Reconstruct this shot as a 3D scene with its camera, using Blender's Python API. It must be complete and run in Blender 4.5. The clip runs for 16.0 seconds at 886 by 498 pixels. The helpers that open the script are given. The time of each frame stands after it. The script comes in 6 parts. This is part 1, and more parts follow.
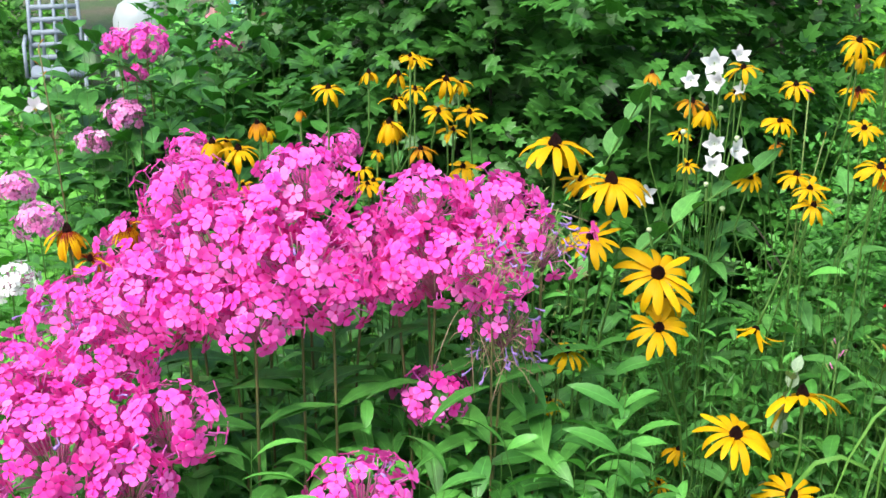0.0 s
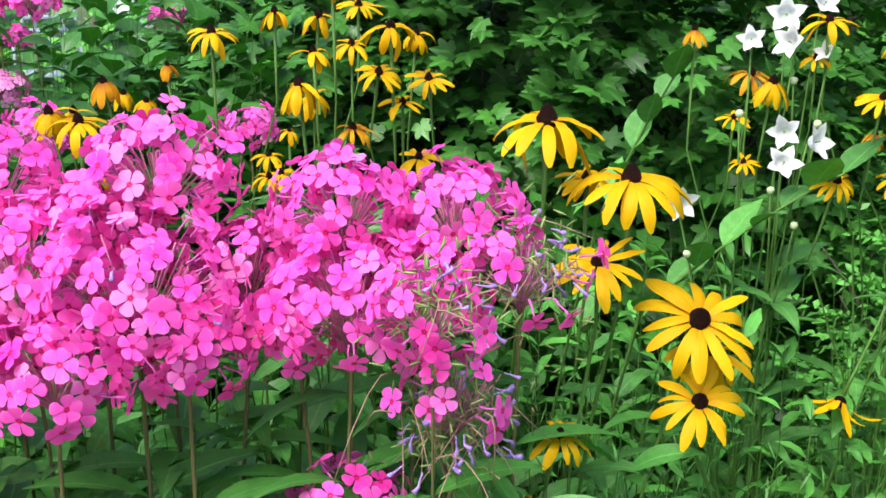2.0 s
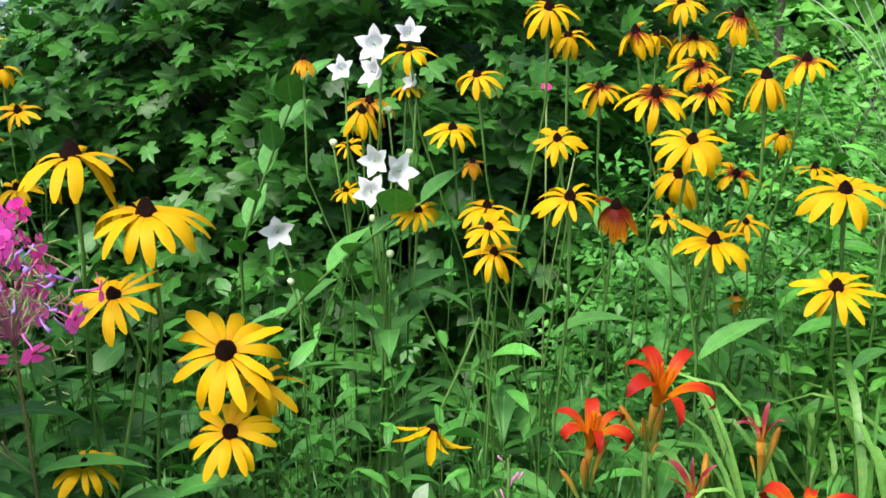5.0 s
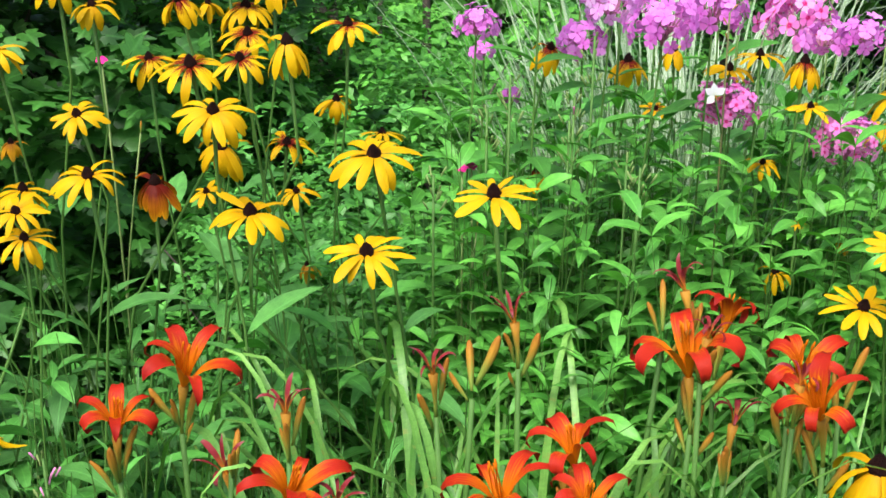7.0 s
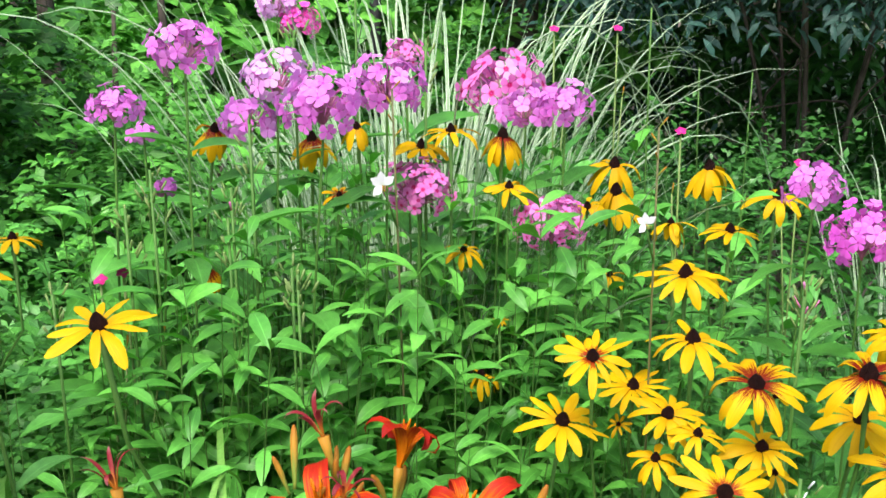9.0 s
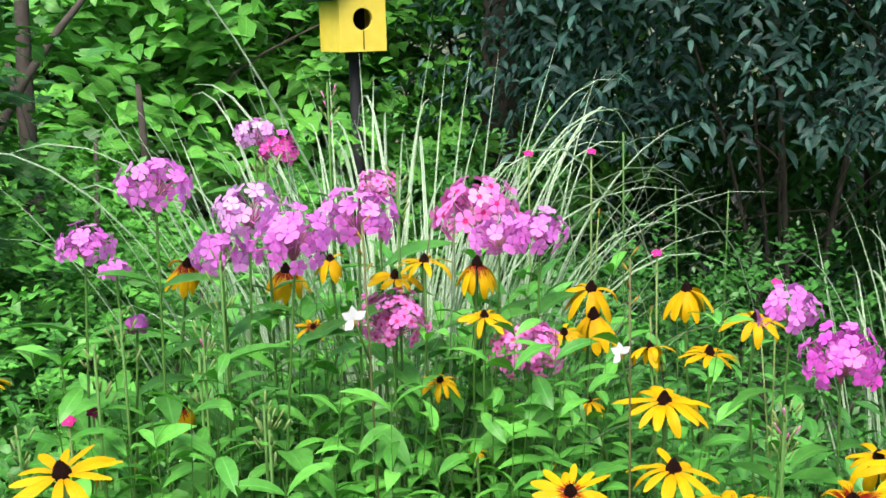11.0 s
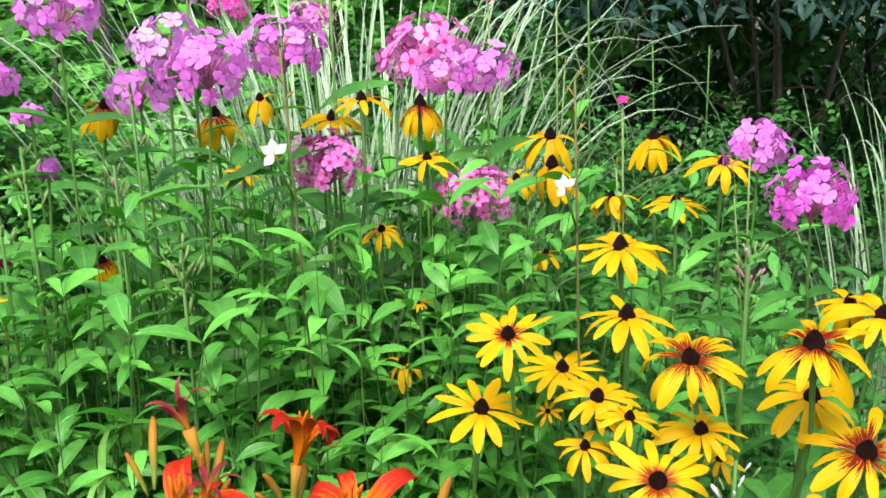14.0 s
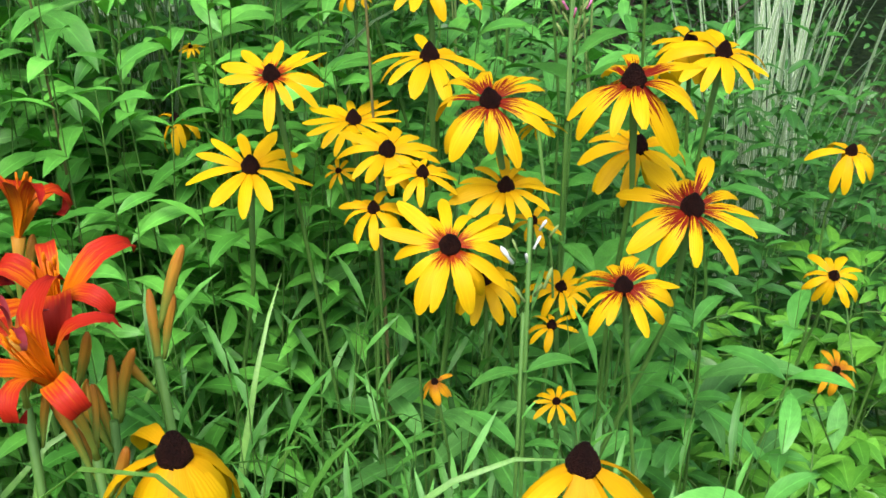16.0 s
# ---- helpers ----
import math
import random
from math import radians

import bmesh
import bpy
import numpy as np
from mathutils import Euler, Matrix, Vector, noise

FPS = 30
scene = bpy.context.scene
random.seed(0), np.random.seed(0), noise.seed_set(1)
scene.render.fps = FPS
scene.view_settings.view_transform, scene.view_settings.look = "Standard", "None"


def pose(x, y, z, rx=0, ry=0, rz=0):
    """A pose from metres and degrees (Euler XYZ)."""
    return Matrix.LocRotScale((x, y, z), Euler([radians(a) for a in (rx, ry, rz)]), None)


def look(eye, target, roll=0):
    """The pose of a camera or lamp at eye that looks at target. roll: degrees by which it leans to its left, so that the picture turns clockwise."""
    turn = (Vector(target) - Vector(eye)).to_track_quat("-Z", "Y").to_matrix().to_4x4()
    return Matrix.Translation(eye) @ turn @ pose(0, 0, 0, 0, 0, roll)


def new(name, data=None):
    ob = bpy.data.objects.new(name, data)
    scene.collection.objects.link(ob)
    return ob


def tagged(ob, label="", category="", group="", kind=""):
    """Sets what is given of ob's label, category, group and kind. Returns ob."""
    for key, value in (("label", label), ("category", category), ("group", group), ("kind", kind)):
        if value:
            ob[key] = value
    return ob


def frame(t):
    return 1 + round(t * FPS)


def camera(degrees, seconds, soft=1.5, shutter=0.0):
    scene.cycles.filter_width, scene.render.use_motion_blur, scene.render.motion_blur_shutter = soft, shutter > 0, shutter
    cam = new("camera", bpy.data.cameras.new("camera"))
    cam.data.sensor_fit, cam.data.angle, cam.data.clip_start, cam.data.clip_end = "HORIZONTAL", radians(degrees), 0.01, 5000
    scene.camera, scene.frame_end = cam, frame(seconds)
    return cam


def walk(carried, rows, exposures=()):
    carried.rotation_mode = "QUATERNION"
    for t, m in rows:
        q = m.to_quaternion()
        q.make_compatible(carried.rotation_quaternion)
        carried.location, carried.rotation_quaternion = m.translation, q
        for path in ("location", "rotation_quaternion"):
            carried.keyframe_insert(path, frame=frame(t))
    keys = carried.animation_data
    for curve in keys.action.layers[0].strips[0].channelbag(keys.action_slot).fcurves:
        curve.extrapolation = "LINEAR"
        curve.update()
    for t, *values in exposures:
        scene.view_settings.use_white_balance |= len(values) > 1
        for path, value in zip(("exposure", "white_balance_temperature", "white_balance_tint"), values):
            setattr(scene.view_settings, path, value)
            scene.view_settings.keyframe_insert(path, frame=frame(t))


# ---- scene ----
# ---- camera ----
cam = camera(42.0, 16.0, soft=1.6)
PATH = [
    (0.0, 0.0000, 0.0000, 1.3200, 72.000, 0.000, -0.000),
    (0.5, 0.0056, 0.2039, 1.2561, 71.885, -0.230, 0.077),
    (1.0, 0.0271, 0.3655, 1.2144, 71.574, -0.332, 0.807),
    (1.5, 0.0468, 0.4330, 1.1986, 71.796, -0.621, 1.247),
    (2.0, 0.0783, 0.4408, 1.1826, 73.058, -0.698, 1.883),
    (2.5, 0.1004, 0.4362, 1.1857, 73.440, -0.902, 1.836),
    (3.0, 0.1480, 0.4329, 1.2059, 72.822, -0.900, 2.782),
    (3.2, 0.1670, 0.4329, 1.2078, 72.880, -1.008, 2.856),
    (5.3, 0.5305, 0.4657, 1.2116, 73.238, 0.188, 4.049),
    (5.5, 0.5507, 0.4699, 1.2004, 73.595, -0.043, 2.309),
    (6.0, 0.5867, 0.4715, 1.1956, 73.440, -0.031, -1.683),
    (6.5, 0.6192, 0.4763, 1.2162, 71.920, -0.348, -5.500),
    (7.0, 0.6633, 0.4758, 1.2031, 71.877, -0.080, -8.747),
    (7.5, 0.7253, 0.4693, 1.1969, 71.463, 0.336, -10.439),
    (8.0, 0.7472, 0.4699, 1.2117, 70.481, -0.042, -13.779),
    (8.5, 0.7955, 0.5440, 1.2168, 70.709, -0.158, -15.882),
    (9.0, 0.8431, 0.6029, 1.2148, 73.709, 0.429, -17.190),
    (9.5, 0.8538, 0.6144, 1.2252, 75.552, 0.850, -18.087),
    (10.0, 0.8566, 0.6147, 1.2329, 76.806, 1.272, -17.924),
    (10.2, 0.8579, 0.6144, 1.2316, 77.480, 1.395, -18.003),
    (12.3, 0.8609, 0.5992, 1.2283, 79.871, 1.325, -17.643),
    (12.5, 0.8646, 0.6004, 1.2254, 79.944, 1.407, -17.562),
    (13.0, 0.8736, 0.5987, 1.2223, 79.680, 1.568, -17.489),
    (13.5, 0.8864, 0.6113, 1.2059, 78.628, 1.858, -17.683),
    (14.0, 0.9248, 0.6519, 1.1633, 74.362, 2.139, -17.878),
    (14.5, 0.9546, 0.6695, 1.1341, 70.203, 2.113, -19.050),
    (15.0, 0.9876, 0.6885, 1.1175, 67.242, 1.717, -20.255),
    (15.5, 1.0095, 0.7141, 1.1033, 65.187, 1.397, -21.829),
    (16.0, 1.0293, 0.7303, 1.0966, 63.553, 1.191, -22.847),
]
walk(cam, [(t, pose(x, y, z, rx, ry, rz)) for t, x, y, z, rx, ry, rz in PATH], exposures=[(0.0, 1.28), (3.2, 1.32), (5.5, 1.18), (8.0, 1.28), (10.0, 1.25), (12.5, 1.26), (14.0, 1.29), (15.0, 1.27), (16.0, 1.22)])

# ---- light: a bright, thinly overcast midday ----
world = bpy.data.worlds.new("sky")
scene.world = world
world.use_nodes = True
_nt = world.node_tree
_sky = _nt.nodes.new("ShaderNodeTexSky")
_sky.sky_type, _sky.sun_disc = "NISHITA", False
_sky.sun_elevation, _sky.sun_rotation = radians(58), radians(214)
_sky.air_density, _sky.dust_density = 1.0, 3.0
_nt.links.new(_sky.outputs[0], _nt.nodes["Background"].inputs[0])
_nt.nodes["Background"].inputs[1].default_value = 0.15
sun = new("sun", bpy.data.lights.new("sun", "SUN"))
sun.data.energy, sun.data.angle, sun.data.color = 2.3, radians(35), (1.0, 0.97, 0.93)
sun.matrix_world = look((0, 0, 0), (0.30, 0.44, -0.85))


# ---- materials ----
def material(name, rough=0.6):
    m = bpy.data.materials.new(name)
    m.use_nodes = True
    nt = m.node_tree
    b = nt.nodes["Principled BSDF"]
    b.inputs["Roughness"].default_value = rough
    return m, nt, b


def node(nt, kind, **inputs):
    n = nt.nodes.new(kind)
    for k, v in inputs.items():
        n.inputs[k].default_value = v
    return n


def ramp(nt, fac, *stops):
    r = nt.nodes.new("ShaderNodeValToRGB")
    while len(r.color_ramp.elements) < len(stops):
        r.color_ramp.elements.new(0.5)
    for e, (p, c) in zip(r.color_ramp.elements, stops):
        e.position, e.color = p, (*c, 1)
    nt.links.new(fac, r.inputs[0])
    return r.outputs[0]


def mix(nt, fac, a, b, how="MIX"):
    n = nt.nodes.new("ShaderNodeMix")
    n.data_type, n.blend_type = "RGBA", how
    for sock, v in ((n.inputs[0], fac), (n.inputs[6], a), (n.inputs[7], b)):
        if isinstance(v, (int, float)):
            sock.default_value = v
        elif isinstance(v, tuple):
            sock.default_value = (*v, 1)
        else:
            nt.links.new(v, sock)
    return n.outputs[2]


def math_node(nt, op, a, b=0.0):
    n = nt.nodes.new("ShaderNodeMath")
    n.operation = op
    for sock, v in zip(n.inputs, (a, b)):
        if isinstance(v, (int, float)):
            sock.default_value = v
        else:
            nt.links.new(v, sock)
    return n.outputs[0]


def noise_out(nt, scale, detail=3.0, coord=None):
    n = node(nt, "ShaderNodeTexNoise", Scale=scale, Detail=detail)
    if coord is not None:
        nt.links.new(coord, n.inputs["Vector"])
    return n.outputs["Fac"]


def thin(nt, b, colour, share, tint=(1, 1, 1)):
    """Lets a share of the light through a leaf or petal."""
    tr = nt.nodes.new("ShaderNodeBsdfTranslucent")
    nt.links.new(mix(nt, 1.0, colour, tint, "MULTIPLY"), tr.inputs[0])
    ms = nt.nodes.new("ShaderNodeMixShader")
    ms.inputs[0].default_value = share
    nt.links.new(b.outputs[0], ms.inputs[1])
    nt.links.new(tr.outputs[0], ms.inputs[2])
    nt.links.new(ms.outputs[0], nt.nodes["Material Output"].inputs[0])


def leaf_material(name, dark, light, rough=0.45, vein=0.35, share=0.13, island=False, brown=0.0):
    m, nt, b = material(name, rough)
    if island:
        rnd = nt.nodes.new("ShaderNodeNewGeometry").outputs["Random Per Island"]
    else:
        rnd = nt.nodes.new("ShaderNodeObjectInfo").outputs["Random"]
    tc = nt.nodes.new("ShaderNodeTexCoord")
    col = ramp(nt, rnd, (0.0, dark), (0.75, light), (1.0, tuple(c * 1.25 for c in light)))
    n1 = noise_out(nt, 9.0, 2.0, tc.outputs["Object"])
    col = mix(nt, 0.55, col, ramp(nt, n1, (0.3, (0.62, 0.66, 0.6)), (0.7, (1.25, 1.2, 1.1))), "MULTIPLY")
    n3 = noise_out(nt, 170.0, 3.0, tc.outputs["Object"])
    col = mix(nt, 0.6, col, ramp(nt, n3, (0.3, (0.70, 0.74, 0.66)), (0.7, (1.22, 1.18, 1.12))), "MULTIPLY")
    if brown:
        n2 = noise_out(nt, 60.0, 3.0, tc.outputs["Object"])
        col = mix(nt, ramp(nt, n2, (0.62, (0, 0, 0)), (0.72, (brown, brown, brown))), col, (0.28, 0.19, 0.05))
    sep = nt.nodes.new("ShaderNodeSeparateXYZ")
    nt.links.new(tc.outputs["UV"], sep.inputs[0])
    across = math_node(nt, "ABSOLUTE", math_node(nt, "SUBTRACT", sep.outputs[1], 0.5))
    rib = ramp(nt, across, (0.0, (vein, vein, vein)), (0.05, (0, 0, 0)))
    col = mix(nt, rib, col, tuple(min(1, c * 1.9 + 0.03) for c in light))
    # side veins run aslant from the rib
    w = math_node(nt, "SINE", math_node(nt, "MULTIPLY", math_node(nt, "SUBTRACT", sep.outputs[0], math_node(nt, "MULTIPLY", across, 0.7)), 62.0))
    col = mix(nt, 0.22, col, ramp(nt, math_node(nt, "MULTIPLY", math_node(nt, "ADD", w, 1.0), 0.5), (0.0, (1.1, 1.1, 1.05)), (0.85, (1.0, 1.0, 1.0)), (1.0, (0.55, 0.6, 0.5))), "MULTIPLY")
    bump = node(nt, "ShaderNodeBump", Strength=0.35, Distance=0.0008)
    nt.links.new(n3, bump.inputs["Height"])
    nt.links.new(bump.outputs[0], b.inputs["Normal"])
    nt.links.new(col, b.inputs["Base Color"])
    b.inputs["Specular IOR Level"].default_value = 0.32
    thin(nt, b, col, share, (0.95, 1.5, 0.40))
    return m


def petal_material(name, body, tip, base, base_from, base_to, share=0.3, streak=0.0):
    """UV x runs from the petal's root to its tip."""
    m, nt, b = material(name, 0.5)
    tc = nt.nodes.new("ShaderNodeTexCoord")
    sep = nt.nodes.new("ShaderNodeSeparateXYZ")
    nt.links.new(tc.outputs["UV"], sep.inputs[0])
    rnd = nt.nodes.new("ShaderNodeObjectInfo").outputs["Random"]
    mp = nt.nodes.new("ShaderNodeMapping")
    mp.inputs["Scale"].default_value = (1.5, 14.0, 1.0)
    nt.links.new(tc.outputs["UV"], mp.inputs[0])
    off = nt.nodes.new("ShaderNodeVectorMath")
    nt.links.new(mp.outputs[0], off.inputs[0])
    nt.links.new(math_node(nt, "MULTIPLY", rnd, 37.0), off.inputs[1])
    ns = noise_out(nt, 1.0, 3.0, off.outputs[0])
    u = math_node(nt, "ADD", sep.outputs[0], math_node(nt, "MULTIPLY", math_node(nt, "SUBTRACT", ns, 0.5), streak))
    col = ramp(nt, u, (max(0.0, base_from), base), (base_to, body), (0.75, body), (1.0, tip))
    col = mix(nt, 0.5, col, ramp(nt, ns, (0.25, (0.82, 0.78, 0.75)), (0.75, (1.12, 1.14, 1.1))), "MULTIPLY")
    col = mix(nt, 0.6, col, ramp(nt, rnd, (0.0, (0.86, 0.8, 0.8)), (1.0, (1.08, 1.1, 1.1))), "MULTIPLY")
    wv = math_node(nt, "SINE", math_node(nt, "MULTIPLY", sep.outputs[1], 44.0))
    bump = node(nt, "ShaderNodeBump", Strength=0.14, Distance=0.0004)
    nt.links.new(wv, bump.inputs["Height"])
    nt.links.new(bump.outputs[0], b.inputs["Normal"])
    nt.links.new(col, b.inputs["Base Color"])
    b.inputs["Specular IOR Level"].default_value = 0.1
    thin(nt, b, col, share)
    return m


def floret_material(name, a, b_col, eye, eye_size, pale):
    """UV x runs from the floret's eye to its rim; the shade varies from floret to floret."""
    m, nt, b = material(name, 0.55)
    tc = nt.nodes.new("ShaderNodeTexCoord")
    sep = nt.nodes.new("ShaderNodeSeparateXYZ")
    nt.links.new(tc.outputs["UV"], sep.inputs[0])
    rnd = nt.nodes.new("ShaderNodeObjectInfo").outputs["Random"]
    body = ramp(nt, rnd, (0.0, a), (0.55, b_col), (0.86, b_col), (1.0, pale))
    n1 = noise_out(nt, 5.0, 2.0, tc.outputs["Generated"])
    body = mix(nt, ramp(nt, n1, (0.5, (0, 0, 0)), (0.8, (0.22, 0.22, 0.22))), body, pale)
    rim = math_node(nt, "MULTIPLY", math_node(nt, "POWER", sep.outputs[0], 5.0), math_node(nt, "MULTIPLY", noise_out(nt, 3.0, 1.0, tc.outputs["Generated"]), 0.42))
    body = mix(nt, rim, body, tuple(0.7 * c + 0.22 for c in pale))
    col = mix(nt, ramp(nt, sep.outputs[0], (eye_size * 0.5, (1, 1, 1)), (eye_size, (0, 0, 0))), body, eye)
    b.inputs["Specular IOR Level"].default_value = 0.2
    nt.links.new(col, b.inputs["Base Color"])
    thin(nt, b, col, 0.3)
    return m


def plain_material(name, a, b_col, rough=0.6, scale=40.0, bump=0.2, dist=0.001, metal=0.0, spec=0.3):
    m, nt, b = material(name, rough)
    tc = nt.nodes.new("ShaderNodeTexCoord")
    n1 = noise_out(nt, scale, 4.0, tc.outputs["Object"])
    n2 = noise_out(nt, scale / 7, 2.0, tc.outputs["Object"])
    col = mix(nt, 0.5, ramp(nt, n1, (0.3, a), (0.7, b_col)), ramp(nt, n2, (0.3, a), (0.7, b_col)))
    nt.links.new(col, b.inputs["Base Color"])
    b.inputs["Metallic"].default_value = metal
    b.inputs["Specular IOR Level"].default_value = spec
    bm_ = node(nt, "ShaderNodeBump", Strength=bump, Distance=dist)
    nt.links.new(n1, bm_.inputs["Height"])
    nt.links.new(bm_.outputs[0], b.inputs["Normal"])
    return m


M_YELLOW = petal_material("yellow_petal", (0.575, 0.345, 0.003), (0.58, 0.38, 0.004), (0.53, 0.255, 0.002), 0.0, 0.40, share=0.2)
M_CHESTNUT = petal_material("yellow_petal_chestnut_base", (0.575, 0.345, 0.003), (0.58, 0.375, 0.004), (0.15, 0.009, 0.003), 0.26, 0.36, share=0.2, streak=1.4)
M_RINGED = petal_material("yellow_petal_red_ring", (0.575, 0.345, 0.003), (0.58, 0.375, 0.004), (0.24, 0.024, 0.003), 0.15, 0.25, share=0.2, streak=0.7)
M_MAHOGANY = petal_material("mahogany_petal", (0.52, 0.17, 0.006), (0.86, 0.42, 0.012), (0.12, 0.010, 0.004), 0.30, 0.78, streak=0.4)
M_FADED = petal_material("faded_petal", (0.62, 0.30, 0.01), (0.50, 0.26, 0.03), (0.30, 0.10, 0.01), 0.1, 0.5, streak=0.5)
M_CONE = plain_material("dark_cone", (0.010, 0.003, 0.003), (0.045, 0.012, 0.008), 0.85, 9.0, 1.0, 0.05, spec=0.1)
M_STEM = plain_material("stem_green", (0.040, 0.115, 0.018), (0.085, 0.19, 0.034), 0.6, 60.0, 0.2, 0.0006)
M_STEM_DARK = plain_material("stem_reddish", (0.07, 0.08, 0.03), (0.16, 0.14, 0.05), 0.55, 60.0, 0.2, 0.0006)
M_LEAF_CONE = leaf_material("coneflower_leaf", (0.045, 0.155, 0.034), (0.08, 0.25, 0.055), 0.55)
M_LEAF_PHLOX = leaf_material("phlox_leaf_dark", (0.036, 0.145, 0.027), (0.068, 0.235, 0.042), 0.4, 0.5)
M_LEAF_BRIGHT = leaf_material("phlox_leaf_bright", (0.044, 0.165, 0.026), (0.070, 0.245, 0.040), 0.45, 0.4, share=0.16, brown=0.2)
M_STRAP = leaf_material("strap_leaf", (0.060, 0.190, 0.028), (0.14, 0.31, 0.062), 0.4, 0.15, brown=0.4)
M_MAGENTA = floret_material("magenta_floret", (0.78, 0.028, 0.36), (0.86, 0.090, 0.51), (0.48, 0.002, 0.08), 0.24, (0.82, 0.23, 0.60))
M_LILAC = floret_material("lilac_floret", (0.62, 0.13, 0.56), (0.70, 0.20, 0.66), (0.50, 0.04, 0.40), 0.16, (0.71, 0.27, 0.70))
M_PALE = floret_material("pale_lilac_floret", (0.68, 0.26, 0.66), (0.72, 0.36, 0.74), (0.55, 0.10, 0.45), 0.16, (0.74, 0.44, 0.77))
M_EYED = floret_material("pink_eyed_floret", (0.68, 0.13, 0.45), (0.76, 0.20, 0.56), (0.52, 0.006, 0.12), 0.34, (0.78, 0.34, 0.66))
M_VIOLET = floret_material("violet_pink_floret", (0.60, 0.06, 0.48), (0.70, 0.11, 0.62), (0.45, 0.02, 0.30), 0.16, (0.71, 0.19, 0.66))
M_PINK = floret_material("rose_pink_floret", (0.76, 0.17, 0.46), (0.80, 0.28, 0.60), (0.55, 0.03, 0.25), 0.2, (0.84, 0.48, 0.74))
M_WHITE = floret_material("white_floret", (0.72, 0.74, 0.72), (0.80, 0.82, 0.80), (0.70, 0.74, 0.60), 0.15, (0.84, 0.84, 0.86))
M_WITHER = plain_material("withered_violet", (0.19, 0.10, 0.38), (0.40, 0.27, 0.58), 0.8, 120.0, 0.4)
M_TUBE = plain_material("floret_tube", (0.42, 0.06, 0.32), (0.60, 0.14, 0.46), 0.6, 80.0, 0.1)
M_PEDICEL = plain_material("pedicel", (0.22, 0.11, 0.10), (0.44, 0.13, 0.30), 0.7, 90.0, 0.2)
M_STRAW = plain_material("dry_strand", (0.16, 0.11, 0.06), (0.34, 0.22, 0.17), 0.8, 90.0, 0.2)
M_CALYX = plain_material("calyx_green", (0.10, 0.17, 0.04), (0.22, 0.30, 0.10), 0.6, 90.0, 0.2)
M_LILY = petal_material("orange_red_tepal", (0.33, 0.016, 0.006), (0.21, 0.006, 0.006), (0.58, 0.15, 0.003), 0.30, 0.60, share=0.13, streak=0.8)
M_LILY_OLD = petal_material("withered_tepal", (0.22, 0.022, 0.03), (0.34, 0.12, 0.13), (0.50, 0.17, 0.02), 0.12, 0.45, streak=0.3)
M_BUD = petal_material("lily_bud", (0.38, 0.19, 0.024), (0.30, 0.11, 0.016), (0.17, 0.24, 0.04), 0.25, 0.70, share=0.1, streak=0.6)
M_CAMPION = plain_material("crimson_petal", (0.42, 0.006, 0.12), (0.56, 0.014, 0.20), 0.7, 60.0, 0.1)
M_BELL = petal_material("white_bell_petal", (0.70, 0.72, 0.75), (0.74, 0.76, 0.78), (0.58, 0.64, 0.56), 0.0, 0.3, share=0.35)

# ---- mesh helpers ----
rng = random.Random(7)
nrg = np.random.default_rng(11)


def mesh_of(name, verts, faces, mat, uvs=None, smooth=True):
    """A mesh from short lists; uvs: one pair a vertex."""
    me = bpy.data.meshes.new(name)
    me.from_pydata([tuple(v) for v in verts], [], [tuple(f) for f in faces])
    if uvs is not None:
        lay = me.uv_layers.new(name="UVMap")
        idx = np.empty(len(me.loops), dtype=np.int32)
        me.loops.foreach_get("vertex_index", idx)
        lay.data.foreach_set("uv", np.asarray(uvs, dtype=np.float32)[idx].ravel())
    if mat is not None:
        me.materials.append(mat)
    if smooth:
        me.polygons.foreach_set("use_smooth", [True] * len(me.polygons))
    me.update()
    return me


def cloud_mesh(name, tv, tf, tuv, turn, place, mat):
    """One mesh of many copies of a small triangle template: turn (n, 3, 3) with its size, place (n, 3)."""
    tv, tf, tuv = np.asarray(tv, dtype=np.float64), np.asarray(tf, dtype=np.int32), np.asarray(tuv, dtype=np.float32)
    n, k, f = len(place), len(tv), len(tf)
    v = np.einsum("nij,kj->nki", turn, tv) + place[:, None, :]
    loops = (tf[None] + (np.arange(n) * k)[:, None, None]).reshape(-1).astype(np.int32)
    me = bpy.data.meshes.new(name)
    me.vertices.add(n * k)
    me.vertices.foreach_set("co", v.reshape(-1).astype(np.float32))
    me.loops.add(n * f * 3)
    me.loops.foreach_set("vertex_index", loops)
    me.polygons.add(n * f)
    me.polygons.foreach_set("loop_start", (np.arange(n * f) * 3).astype(np.int32))
    lay = me.uv_layers.new(name="UVMap")
    lay.data.foreach_set("uv", np.tile(tuv, (n, 1))[loops].ravel())
    me.polygons.foreach_set("use_smooth", np.ones(n * f, dtype=bool))
    me.materials.append(mat)
    me.update(calc_edges=True)
    me.validate()
    return me


